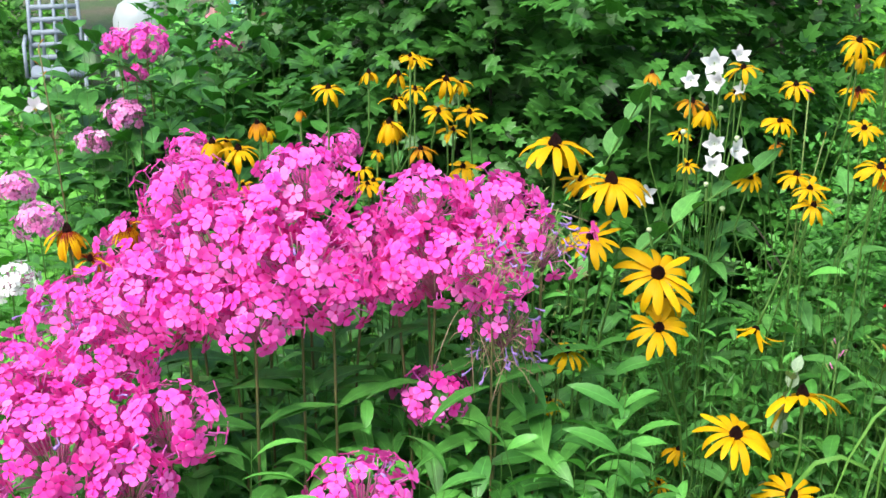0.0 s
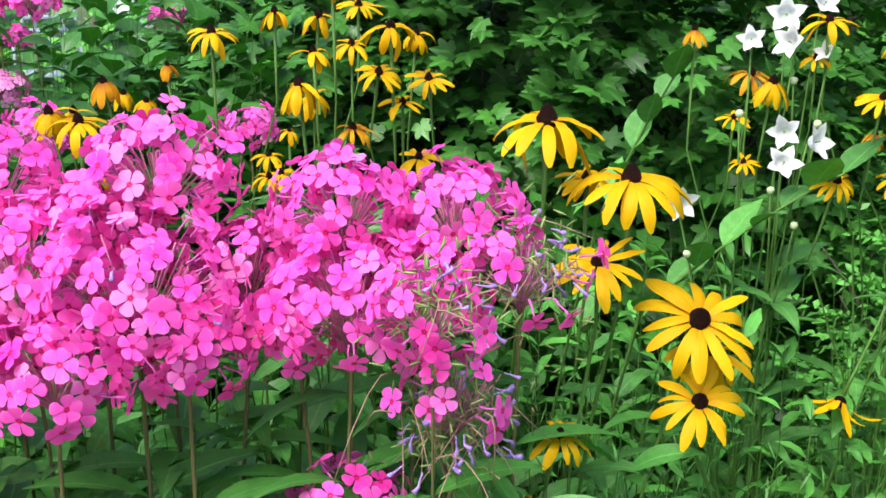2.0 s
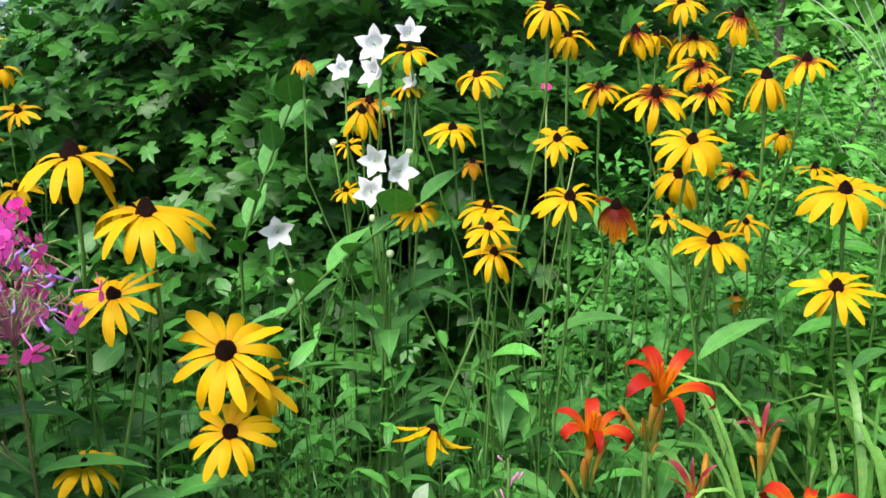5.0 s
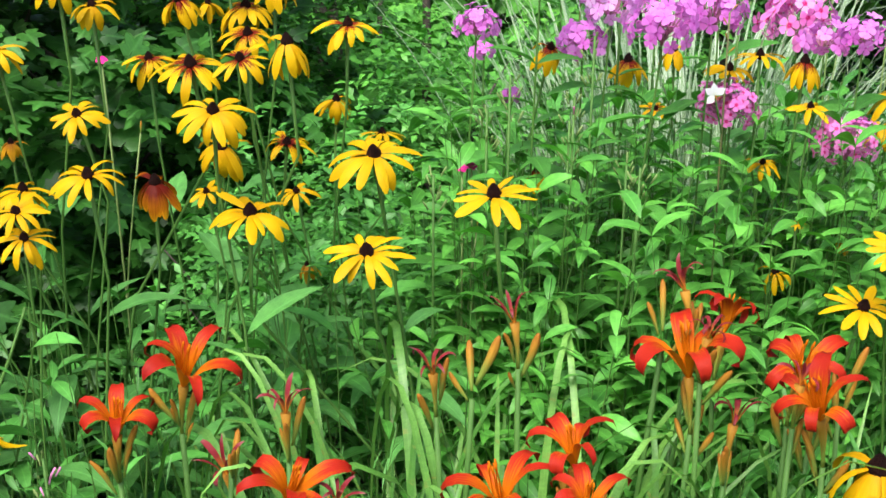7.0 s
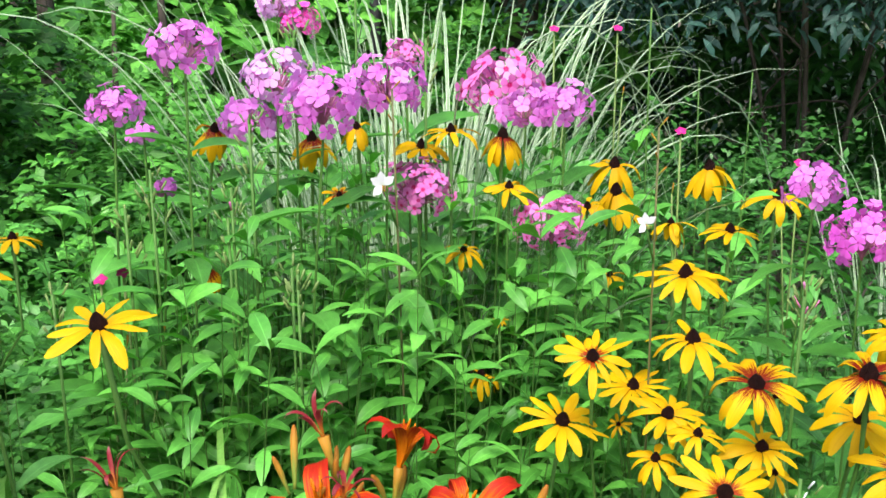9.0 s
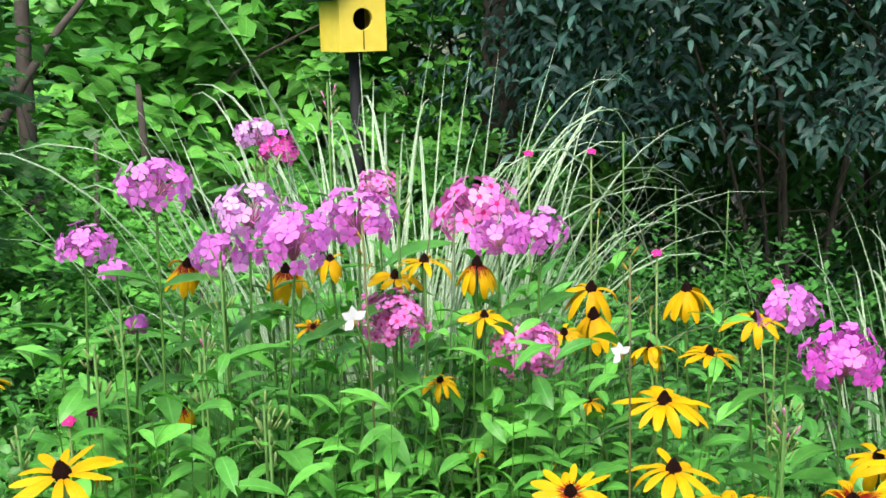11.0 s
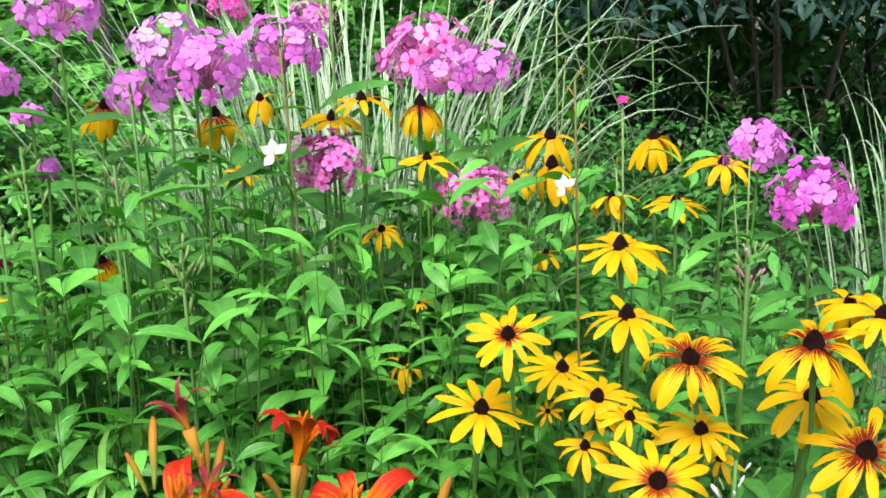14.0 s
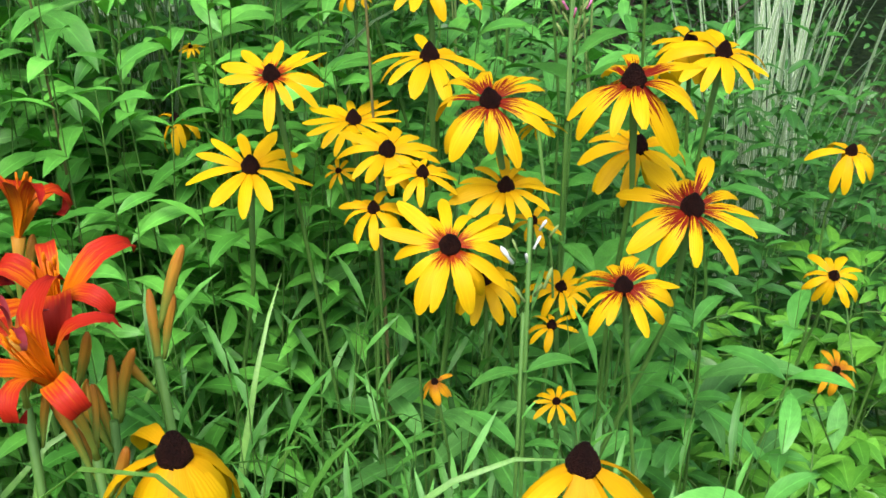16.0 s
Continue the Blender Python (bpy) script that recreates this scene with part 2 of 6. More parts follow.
def tube_data(points, radii, sides=6, close=True):
    """Vertices and faces of a round, tapered tube along points."""
    pts = [Vector(p) for p in points]
    verts, faces = [], []
    side = None
    for i, p in enumerate(pts):
        d = (pts[min(i + 1, len(pts) - 1)] - pts[max(i - 1, 0)]).normalized()
        ref = side if side is not None else (Vector((1, 0, 0)) if abs(d.x) < 0.8 else Vector((0, 1, 0)))
        a = (ref - d * ref.dot(d)).normalized()
        side, b = a, d.cross(a)
        r = radii[i] if isinstance(radii, (list, tuple)) else radii
        for s in range(sides):
            t = 2 * math.pi * s / sides
            verts.append(p + (a * math.cos(t) + b * math.sin(t)) * r)
        if i:
            o = (i - 1) * sides
            for s in range(sides):
                faces.append((o + s, o + (s + 1) % sides, o + sides + (s + 1) % sides, o + sides + s))
    if close:
        faces.append(tuple(range(sides))[::-1])
        faces.append(tuple(range(len(verts) - sides, len(verts))))
    return verts, faces


def joined(chunks):
    """Several (verts, faces) as one."""
    verts, faces = [], []
    for v, f in chunks:
        o = len(verts)
        verts += list(v)
        faces += [tuple(i + o for i in q) for q in f]
    return verts, faces


def arc(a, b, out, n=8):
    """A curve from a to b that leaves a along out."""
    a, b, c = Vector(a), Vector(b), Vector(a) + Vector(out)
    return [a * (1 - t) ** 2 + c * 2 * t * (1 - t) + b * t * t for t in (i / (n - 1) for i in range(n))]


def part(name, data, parent, m=None, label=""):
    """Links a mesh as one part under a thing or a part."""
    ob = new(name, data)
    ob.parent = parent
    if m is not None:
        ob.matrix_basis = m
    if label:
        ob["label"] = label
    return ob


def thing(name, at, label, category, group="", kind=""):
    ob = new(name)
    ob.location = at
    ob.empty_display_size = 0.02
    return tagged(ob, label, category, group, kind)


def aim(direction, up=(0, 0, 1), spin=0.0):
    """A turn that lays local x along direction, with local z as near up as can be."""
    x = Vector(direction).normalized()
    u = Vector(up)
    y = u.cross(x)
    if y.length < 1e-4:
        y = Vector((0, 1, 0)).cross(x)
    y.normalize()
    z = x.cross(y)
    m = Matrix((x, y, z)).transposed()
    return (m @ Matrix.Rotation(spin, 3, "X")).to_4x4()


def axis_turn(axis, spin=0.0):
    """A turn that lays local z along axis."""
    q = Vector((0, 0, 1)).rotation_difference(Vector(axis).normalized())
    return q.to_matrix().to_4x4() @ Matrix.Rotation(spin, 4, "Z")


def at(p, turn=None, s=1.0):
    return Matrix.Translation(p) @ (turn if turn is not None else Matrix.Identity(4)) @ Matrix.Diagonal((s, s, s, 1))


# ---- small shared shapes ----
def blade_shape(profile, fold, bend, twist=0.0, droop0=0.0, cup=0.0, edge=0.0, r=None, power=1.0):
    """A leaf or petal one long on x: half widths at even steps, folded on its rib, bending from droop0 to bend (radians)."""
    n = len(profile)
    verts, faces, uvs = [], [], []
    x = z = 0.0
    for i, w in enumerate(profile):
        s = i / (n - 1)
        a = droop0 + (bend - droop0) * s ** power
        if i:
            x += math.cos(a) / (n - 1)
            z += math.sin(a) / (n - 1)
        t = twist * s
        wob = edge * (r.uniform(-1, 1) if r else 0)
        for j, v in ((-1, 0.0), (0, 0.5), (1, 1.0)):
            h = abs(j) * w * fold - cup * abs(j) * w * s + (wob if j else 0)
            verts.append((x - math.sin(a) * h, j * w * math.cos(t) + (wob * 0.6 if j else 0), z + math.cos(a) * h + j * w * math.sin(t)))
            uvs.append((s, v))
        if i:
            o = (i - 1) * 3
            for j in (0, 1):
                p, q, u, v2 = o + j, o + j + 1, o + 3 + j + 1, o + 3 + j
                faces += [(p, q, u), (p, u, v2)]
    return verts, faces, uvs


LANCE = (0.006, 0.075, 0.125, 0.14, 0.125, 0.09, 0.045, 0.002)
OVATE = (0.008, 0.17, 0.26, 0.285, 0.26, 0.19, 0.10, 0.003)
NARROW = (0.006, 0.045, 0.06, 0.055, 0.03, 0.002)
STRAP = (0.010, 0.014, 0.016, 0.0165, 0.0165, 0.016, 0.015, 0.013, 0.010, 0.0055, 0.0008)


def lobed_shape(seed):
    """A pointed, five-lobed, toothed leaf: a fan of triangles with a slight dome, one long on x."""
    r = random.Random(seed)
    half = [(0, 0.60), (11, 0.47), (24, 0.33), (37, 0.44), (50, 0.54), (63, 0.42), (80, 0.27), (100, 0.40), (122, 0.33), (150, 0.30), (172, 0.20)]
    ring = [(-a, d) for a, d in half[:0:-1]] + half
    verts, uvs = [(0.40, 0, 0.02)], [(0.45, 0.5)]
    for a, d in ring:
        d *= r.uniform(0.93, 1.07)
        x, y = 0.40 + d * math.cos(radians(a)), d * math.sin(radians(a))
        verts.append((x, y, -0.30 * (x - 0.40) ** 2 - 0.25 * y * y + 0.10 * abs(y)))
        uvs.append((max(0, min(1, x)), 0.5 + y * 0.8))
    faces = [(0, i + 1, i + 2) for i in range(len(ring) - 1)]
    return verts, faces, uvs


PETAL_TIP = (0.034, 0.068, 0.095, 0.113, 0.124, 0.128, 0.126, 0.116, 0.088, 0.034)


def petal_meshes(mat, name):
    """Four droops, three shapes of each; a petal is one long, root at the origin."""
    out = []
    for droop0, bend in ((0.20, -0.45), (0.34, -0.85), (0.30, -1.20), (-0.50, -1.60)):
        row = []
        for k in range(5):
            r = random.Random(k * 7 + 1)
            wide = r.uniform(0.74, 1.02) * (1.2 if droop0 < 0 else 1.0)
            v, f, uv = blade_shape([w * wide for w in PETAL_TIP], -0.22 + r.uniform(-0.1, 0.1), bend + r.uniform(-0.35, 0.35), r.uniform(-0.5, 0.5), droop0, 0.1, 0.008, r, 1.05)
            row.append(mesh_of(name, v, f, mat, uv))
        out.append(row)
    return out


def cone_mesh():
    bm = bmesh.new()
    bmesh.ops.create_icosphere(bm, subdivisions=3, radius=1.0)
    for v in bm.verts:
        k = noise.noise(v.co * 6.5) * 0.05 + noise.cell(v.co * 9.0) * 0.05
        z = max(0.0, v.co.z)
        slim = (1 + k) * (1 - 0.34 * z)
        v.co = Vector((v.co.x * slim, v.co.y * slim, v.co.z * (1 + k) * (0.9 + 0.35 * z)))
    me = bpy.data.meshes.new("cone")
    bm.to_mesh(me)
    bm.free()
    me.materials.append(M_CONE)
    return me


CONE = cone_mesh()
PETALS = {"y": petal_meshes(M_YELLOW, "petal"), "b": petal_meshes(M_CHESTNUT, "petal_chestnut"), "r": petal_meshes(M_RINGED, "petal_ringed"),
          "m": petal_meshes(M_MAHOGANY, "petal_mahogany"), "o": petal_meshes(M_FADED, "petal_faded")}
PETALS["c"] = PETALS["r"]
KIND_WORDS = {"y": "golden yellow", "b": "yellow and chestnut", "r": "yellow red-ringed", "c": "yellow red-streaked", "m": "mahogany brown", "o": "fading orange-brown"}
DROOP_WORDS = ("flat rays", "slightly arching rays", "drooping rays", "hanging rays")


def leaf_meshes(name, profile, mat, count=4, fold=0.25, bend=-0.8):
    out = []
    for k in range(count):
        r = random.Random(k + 31)
        wide = r.uniform(0.85, 1.15)
        v, f, uv = blade_shape([w * wide for w in profile], fold + r.uniform(-0.1, 0.15), bend + r.uniform(-0.5, 0.5), r.uniform(-0.4, 0.4), 0.15, 0.0, 0.004, r)
        out.append(mesh_of(name, v, f, mat, uv))
    return out


LEAF_CONE = leaf_meshes("coneflower_leaf", LANCE, M_LEAF_CONE)
LEAF_PHLOX = leaf_meshes("phlox_leaf", LANCE, M_LEAF_PHLOX)
LEAF_BRIGHT = leaf_meshes("bright_leaf", tuple(w * 1.25 for w in LANCE), M_LEAF_BRIGHT)


def floret_mesh(name, mat, seed, tube=True):
    """Five rounded petals on a thin tube, one across; z looks out of the eye."""
    r = random.Random(seed)
    verts, faces, uvs, mats = [], [], [], []
    for k in range(5):
        a0 = 2 * math.pi * k / 5 + r.uniform(-0.08, 0.08)
        tilt = r.uniform(-0.10, 0.22)
        long = r.uniform(0.44, 0.52)
        o = len(verts)
        for s, w in ((0.05, 0.03), (0.36, 0.11), (0.68, 0.205), (0.90, 0.175), (1.0, 0.06)):
            for j, lift in ((-1, -0.03), (0, 0.02), (1, 0.03)):
                x, y = s * long, j * w * 0.95
                z = s * long * tilt - 0.12 * (s * long) ** 2 + lift * s
                verts.append((x * math.cos(a0) - y * math.sin(a0), x * math.sin(a0) + y * math.cos(a0), z + 0.004 * k))
                uvs.append((s, 0.5 + j * 0.5))
        for i in range(4):
            for j in (0, 1):
                p = o + i * 3 + j
                faces += [(p, p + 1, p + 4), (p, p + 4, p + 3)]
    mats = [0] * len(faces)
    if tube:
        tv, tf = tube_data([(0, 0, 0.0), (0.02, 0, -0.25), (0.0, 0.03, -0.5), (0, 0.02, -0.72)], [0.045, 0.030, 0.028, 0.045], 5)
        o = len(verts)
        verts += [tuple(v) for v in tv]
        uvs += [(0.1, 0.5)] * len(tv)
        faces += [tuple(i + o for i in q) for q in tf]
        mats += [1] * len(tf)
    me = mesh_of(name, verts, faces, mat, uvs)
    me.materials.append(M_TUBE)
    me.polygons.foreach_set("material_index", mats)
    return me


FLORETS = {k: [floret_mesh("floret_" + k, m, s) for s in range(4)] for k, m in (("magenta", M_MAGENTA), ("lilac", M_LILAC), ("pale", M_PALE), ("eyed", M_EYED), ("violet", M_VIOLET), ("pink", M_PINK), ("white", M_WHITE))}
def _withered(seed):
    r = random.Random(seed)
    v, f = tube_data([(0, 0, -0.55), (0.02, 0.02, -0.3), (r.uniform(-.1, .1), 0.05, -0.1), (r.uniform(-.2, .2), r.uniform(-.2, .2), 0.12)], [0.03, 0.03, 0.05, 0.10], 6)
    return mesh_of("withered_floret", [tuple(Vector(p) * 1.0) for p in v], f, M_WITHER, [(0.5, 0.5)] * len(v))
WITHERED = [_withered(s) for s in range(3)]


def toward_eye(x, y, jitter=0.35):
    """The level way from a flower towards the open side of the bed, with some scatter."""
    a = math.atan2(0.45 - y, (0.05 + 0.72 * x) - x) + rng.uniform(-jitter, jitter)
    return Vector((math.cos(a), math.sin(a), 0))


# ---- kinds of plants ----
def coneflower(x, y, z, d, droop, lean, kind, foot=0.0):
    """A coneflower on its own stem: cone at (x, y, z), d across its rays."""
    out = toward_eye(x, y, 0.35 if d < 0.085 else 0.08)
    if lean < 0:
        out, lean = -out, -lean
    lean = radians((lean if lean < 15 else 15 + 0.4 * (lean - 15)) + rng.uniform(-6, 6) * (1.0 if d < 0.085 else 0.4))
    axis = Vector((0, 0, 1)) * math.cos(lean) + out * math.sin(lean)
    base = Vector((x + foot + rng.uniform(-0.12, 0.12) - out.x * 0.06, y + rng.uniform(0.02, 0.12) - out.y * 0.02, 0.0))
    head = Vector((x, y, z)) - base
    root = thing("coneflower", base, f"{KIND_WORDS[kind]} coneflower with {DROOP_WORDS[droop]} and dark domed cone", "flower", "coneflowers in the bed")
    r = d / 2
    bottom = head - axis * r * 0.16
    pts = arc((0, 0, 0), bottom, (head.x * 0.25 + rng.uniform(-0.09, 0.09), head.y * 0.25 + rng.uniform(-0.06, 0.06), head.z * rng.uniform(0.45, 0.7)), 9)
    pts[-2] = pts[-1] - axis * (pts[-1] - pts[-2]).length * 0.8
    sr = max(0.0009, min(0.0017, d * 0.022))
    part("stem", mesh_of("stem", *tube_data(pts, [sr * 1.25, sr * 1.2, sr * 1.1, sr * 1.05, sr, sr, sr * 0.95, sr, sr * 1.6], 6), M_STEM), root)
    cr = r * (0.170 if droop < 3 else 0.175)
    part("cone", CONE, root, at(head + axis * cr * 0.25, axis_turn(axis, rng.uniform(0, 6)), cr) @ Matrix.Diagonal((1, 1, 1.25, 1)), "dark brown cone")
    n = rng.randint(12, 14) if d > 0.055 else rng.randint(11, 13) if d > 0.04 else rng.randint(8, 10)
    if kind == "c":
        n = 15
    turn0 = rng.uniform(0, 6.28)
    frame_ = axis_turn(axis)
    for k in range(n):
        a = turn0 + 2 * math.pi * k / n + rng.uniform(-0.12, 0.12)
        level = max(0, min(3, droop + (rng.random() < 0.15) - (rng.random() < 0.15)))
        if rng.random() < 0.05 and d < 0.09:
            continue
        me = PETALS[kind][level][rng.randrange(5)]
        long = r * (0.98 if level < 2 else 1.12) * rng.uniform(0.80, 1.10)
        m = frame_ @ Matrix.Rotation(a, 4, "Z") @ Matrix.Translation((cr * 0.72, 0, rng.uniform(-0.03, 0.05) * r)) @ Matrix.Rotation(rng.uniform(-0.12, 0.12), 4, "Y") @ Matrix.Rotation(rng.uniform(-0.25, 0.25), 4, "X")
        part("petal", me, root, Matrix.Translation(head) @ m @ Matrix.Diagonal((long, long * (1.04 if n > 10 else 1.18), long, 1)))
    for k in range(rng.randint(3, 5)):
        s = rng.uniform(0.3, 0.82)
        p = pts[int(s * 8)].lerp(pts[int(s * 8) + 1], s * 8 - int(s * 8))
        a = rng.uniform(0, 6.28)
        size = rng.uniform(0.08, 0.14) * (1.2 - 0.75 * s)
        part("leaf", LEAF_CONE[rng.randrange(4)], root, at(p, aim((math.cos(a), math.sin(a), rng.uniform(0.2, 0.9))), size))
    return root


def hanging_coneflower(bend, head, d):
    """A coneflower on a snapped stem: it rises to bend and hangs from there to its head."""
    bend, head = Vector(bend), Vector(head)
    base = Vector((bend.x + 0.03, bend.y + 0.08, 0))
    root = thing("coneflower", base, "yellow coneflower hanging upside down on a snapped stem", "flower", "coneflowers in the bed")
    b, h = bend - base, head - base
    axis = (h - b).normalized()
    pts = arc((0, 0, 0), b, (0, 0, b.z * 0.6), 7) + [b.lerp(h, 0.04) + Vector((0, 0, 0.006))] + [b.lerp(h, k) for k in (0.4, 0.75, 0.96)]
    part("stem", mesh_of("stem", *tube_data(pts, [0.0016] * 7 + [0.0014] * 3 + [0.0022], 6), M_STEM), root)
    r = d / 2
    part("cone", CONE, root, at(h + axis * r * 0.05, axis_turn(axis), r * 0.17), "dark brown cone")
    fr = Matrix.Translation(h) @ axis_turn(axis, 0.4)
    for k in range(10):
        long = r * rng.uniform(0.9, 1.2)
        part("petal", PETALS["y"][rng.choice((0, 0, 1))][rng.randrange(5)], root, fr @ Matrix.Rotation(k * 0.628 + rng.uniform(-0.15, 0.15), 4, "Z") @ Matrix.Translation((r * 0.12, 0, 0)) @ Matrix.Rotation(rng.uniform(-1.1, -0.45), 4, "Y") @ Matrix.Diagonal((long, long * 1.15, long, 1)))
    for k in range(3):
        a = rng.uniform(0, 6.28)
        part("leaf", LEAF_CONE[k], root, at(pts[2 + k], aim((math.cos(a), math.sin(a), 0.6)), 0.09))
    return root


def leafy_stem(foot, mid, tip, label, leaves, size, category="plant", r=0.0018):
    """A stem that climbs from the soil through mid and leans over to tip, with leaves in turn on both sides."""
    foot, mid, tip = Vector(foot), Vector(mid), Vector(tip)
    root = thing("green_plant", foot, label, category, "leaning plants")
    low = arc((0, 0, 0), mid - foot, (0, 0, (mid - foot).z * 0.7), 6)
    high = arc(mid - foot, tip - foot, (tip - mid) * 0.5 + Vector((0, 0, 0.02)), 8)
    pts = low + high[1:]
    part("stem", mesh_of("stem", *tube_data(pts, [r] * 8 + [r * 0.7] * 5, 6), M_STEM), root)
    way = (tip - mid).normalized()
    side = way.cross(Vector((0, 0, 1))).normalized()
    for k in range(11):
        q = pts[3 + k * 9 // 10]
        out = way * 0.7 + side * (0.8 if k % 2 else -0.8) + Vector((rng.uniform(-0.2, 0.2), rng.uniform(-0.2, 0.2), rng.uniform(0.1, 0.6)))
        part("leaf", leaves[rng.randrange(4)], root, at(q, aim(out), size * rng.uniform(0.75, 1.15)))
    return root


PHLOX_WORDS = {"magenta": "bright magenta-pink garden phlox in full bloom", "fading": "half-faded magenta phlox head with green calyxes", "wilted": "wilting phlox head with withered violet florets",
               "lilac": "lilac-pink garden phlox head above green leaves", "pale": "pale lilac garden phlox head", "eyed": "pink phlox head with red-eyed florets",
               "violet": "violet-pink garden phlox head in bloom", "pink": "rose-pink garden phlox head among leaves", "white": "white garden phlox head among leaves"}


def phlox(x, y, z, r, kind):
    """A phlox stem with a domed head of florets, radius r."""
    base = Vector((x + rng.uniform(-0.03, 0.03), y + rng.uniform(0.0, 0.05), 0))
    head = Vector((x, y, z)) - base
    root = thing("phlox", base, PHLOX_WORDS[kind], "flower", "phlox in the bed")
    neck = head - Vector((0, 0, r * 0.95))
    pts = arc((0, 0, 0), neck, (neck.x * 0.1 + rng.uniform(-0.02, 0.02), neck.y * 0.1, neck.z * 0.55), 9)
    sr = 0.0016 if r > 0.04 else 0.0011
    part("stem", mesh_of("stem", *tube_data(pts + [head], [sr * 1.3] * 4 + [sr] * 5 + [sr * 0.5], 6), M_STEM_DARK if kind in ("magenta", "wilted", "fading") else M_STEM), root)
    big = r > 0.036
    size = (0.0235 if big else 0.0168 if kind != "eyed" else 0.0130) * (1.0 if r > 0.02 else 0.8)
    n = int(min(100, max(7, 3.0 * (r / size) ** 2 * 4.2)))
    if kind == "fading":
        n = int(n * 0.75)
    ray_data, spots = [], []
    for k in range(n):
        # even scatter over the dome, none right underneath
        h = 1 - 1.62 * (k + 0.5) / n
        a = k * 2.399963 + rng.uniform(-0.3, 0.3)
        c = math.sqrt(max(0.0, 1 - h * h))
        nv = Vector((c * math.cos(a), c * math.sin(a), h + rng.uniform(-0.1, 0.1))).normalized()
        lump = 1 + 0.22 * noise.noise(nv * 1.8 + Vector((x * 31, y * 17, z * 23)))
        p = head + Vector((nv.x * 1.06, nv.y * 1.06, nv.z * 0.88)) * r * lump * rng.uniform(0.78, 1.12)
        spots.append((p, nv))
        ray_data.append(tube_data(arc(head - Vector((0, 0, r * 0.7)), p - nv * size * 0.9, (0, 0, r * 0.25), 4), [0.0006, 0.0004, 0.0004, 0.0008], 4))
    pan = part("flower_head", mesh_of("panicle", *joined(ray_data), M_PEDICEL), root, None, "branching panicle of thin stalks")
    if kind in ("fading", "wilted"):
        old, green = [], []
        for k in range(46 if kind == "wilted" else 22):
            a = head + Vector((rng.gauss(0, 0.4), rng.gauss(0, 0.4), rng.gauss(0, 0.35))) * r
            drop = r * (rng.uniform(0.3, 1.5) if kind == "wilted" else rng.uniform(-0.4, 0.7))
            b = a + Vector((rng.gauss(0, 0.45) * r, rng.gauss(0, 0.45) * r, -drop))
            old.append(tube_data(arc(a, b, (rng.gauss(0, 0.3) * r, rng.gauss(0, 0.3) * r, 0.3 * r), 5), [0.0007, 0.0005, 0.0005, 0.0005, 0.0003], 4))
        for k in range(170 if kind == "wilted" else 130):
            a = head + Vector((rng.gauss(0, 0.42), rng.gauss(0, 0.42), rng.gauss(-0.3 if kind == "wilted" else 0.1, 0.5))) * r
            nv = Vector((rng.gauss(0, 1), rng.gauss(0, 1), rng.gauss(0.4, 1))).normalized()
            green.append(tube_data([a, a + nv * 0.004, a + nv * 0.008, a + nv * 0.011], [0.0005, 0.0009, 0.0008, 0.0002], 4))
        tagged(part("dry_strand", mesh_of("dry_strands", *joined(old), M_STRAW), pan), "tangled dry strands", kind="stuff")
        tagged(part("calyx", mesh_of("calyxes", *joined(green), M_CALYX), pan), "spiky green calyxes", kind="stuff")
    for i, (p, nv) in enumerate(spots):
        turn = axis_turn(nv + Vector((rng.uniform(-0.35, 0.35), rng.uniform(-0.35, 0.35), rng.uniform(-0.25, 0.35))), rng.uniform(0, 6.28))
        s = size * rng.uniform(0.85, 1.12)
        old = {"fading": 0.58 if nv.x > -0.3 else 0.12, "wilted": 0.6}.get(kind, 0.03 if big else 0.0)
        col = "magenta" if kind in ("fading", "wilted") else kind
        if rng.random() < old:
            down = axis_turn(nv + Vector((0, 0, -0.7)), rng.uniform(0, 6))
            part("withered_floret", WITHERED[rng.randrange(3)], pan, at(p + Vector((0, 0, -rng.uniform(0.0, 0.05) if kind == "wilted" else 0)), down, s * 0.85), "shrivelled violet floret")
        else:
            part("floret", FLORETS[col][rng.randrange(4)], pan, at(p, turn, s))
    leaves = LEAF_PHLOX if kind in ("magenta", "fading", "wilted") else LEAF_BRIGHT
    for k in range(5 if big else 7):
        s = (0.52 if big else 0.40) + 0.09 * k
        p = pts[int(s * 8)].lerp(pts[min(8, int(s * 8) + 1)], s * 8 - int(s * 8))
        a = rng.uniform(0, 0.6) + (k % 2) * math.pi / 2
        long = (0.15 if big else 0.105) * (1.15 - 0.55 * s) * rng.uniform(0.85, 1.15)
        for side in (0, math.pi):
            part("leaf", leaves[rng.randrange(4)], root, at(p, aim((math.cos(a + side), math.sin(a + side), rng.uniform(0.0, 0.6))), long))
    return root


# daylilies: six reflexed tepals, stamens, scape with buds
def tepal_mesh(mat, seed, bend):
    r = random.Random(seed)
    v, f, uv = blade_shape((0.026, 0.042, 0.060, 0.078, 0.093, 0.102, 0.104, 0.098, 0.082, 0.054, 0.006), 0.22, bend, r.uniform(-0.35, 0.35), 1.36, 0.0, 0.006, r, 2.7)
    return mesh_of("tepal", v, f, mat, uv)


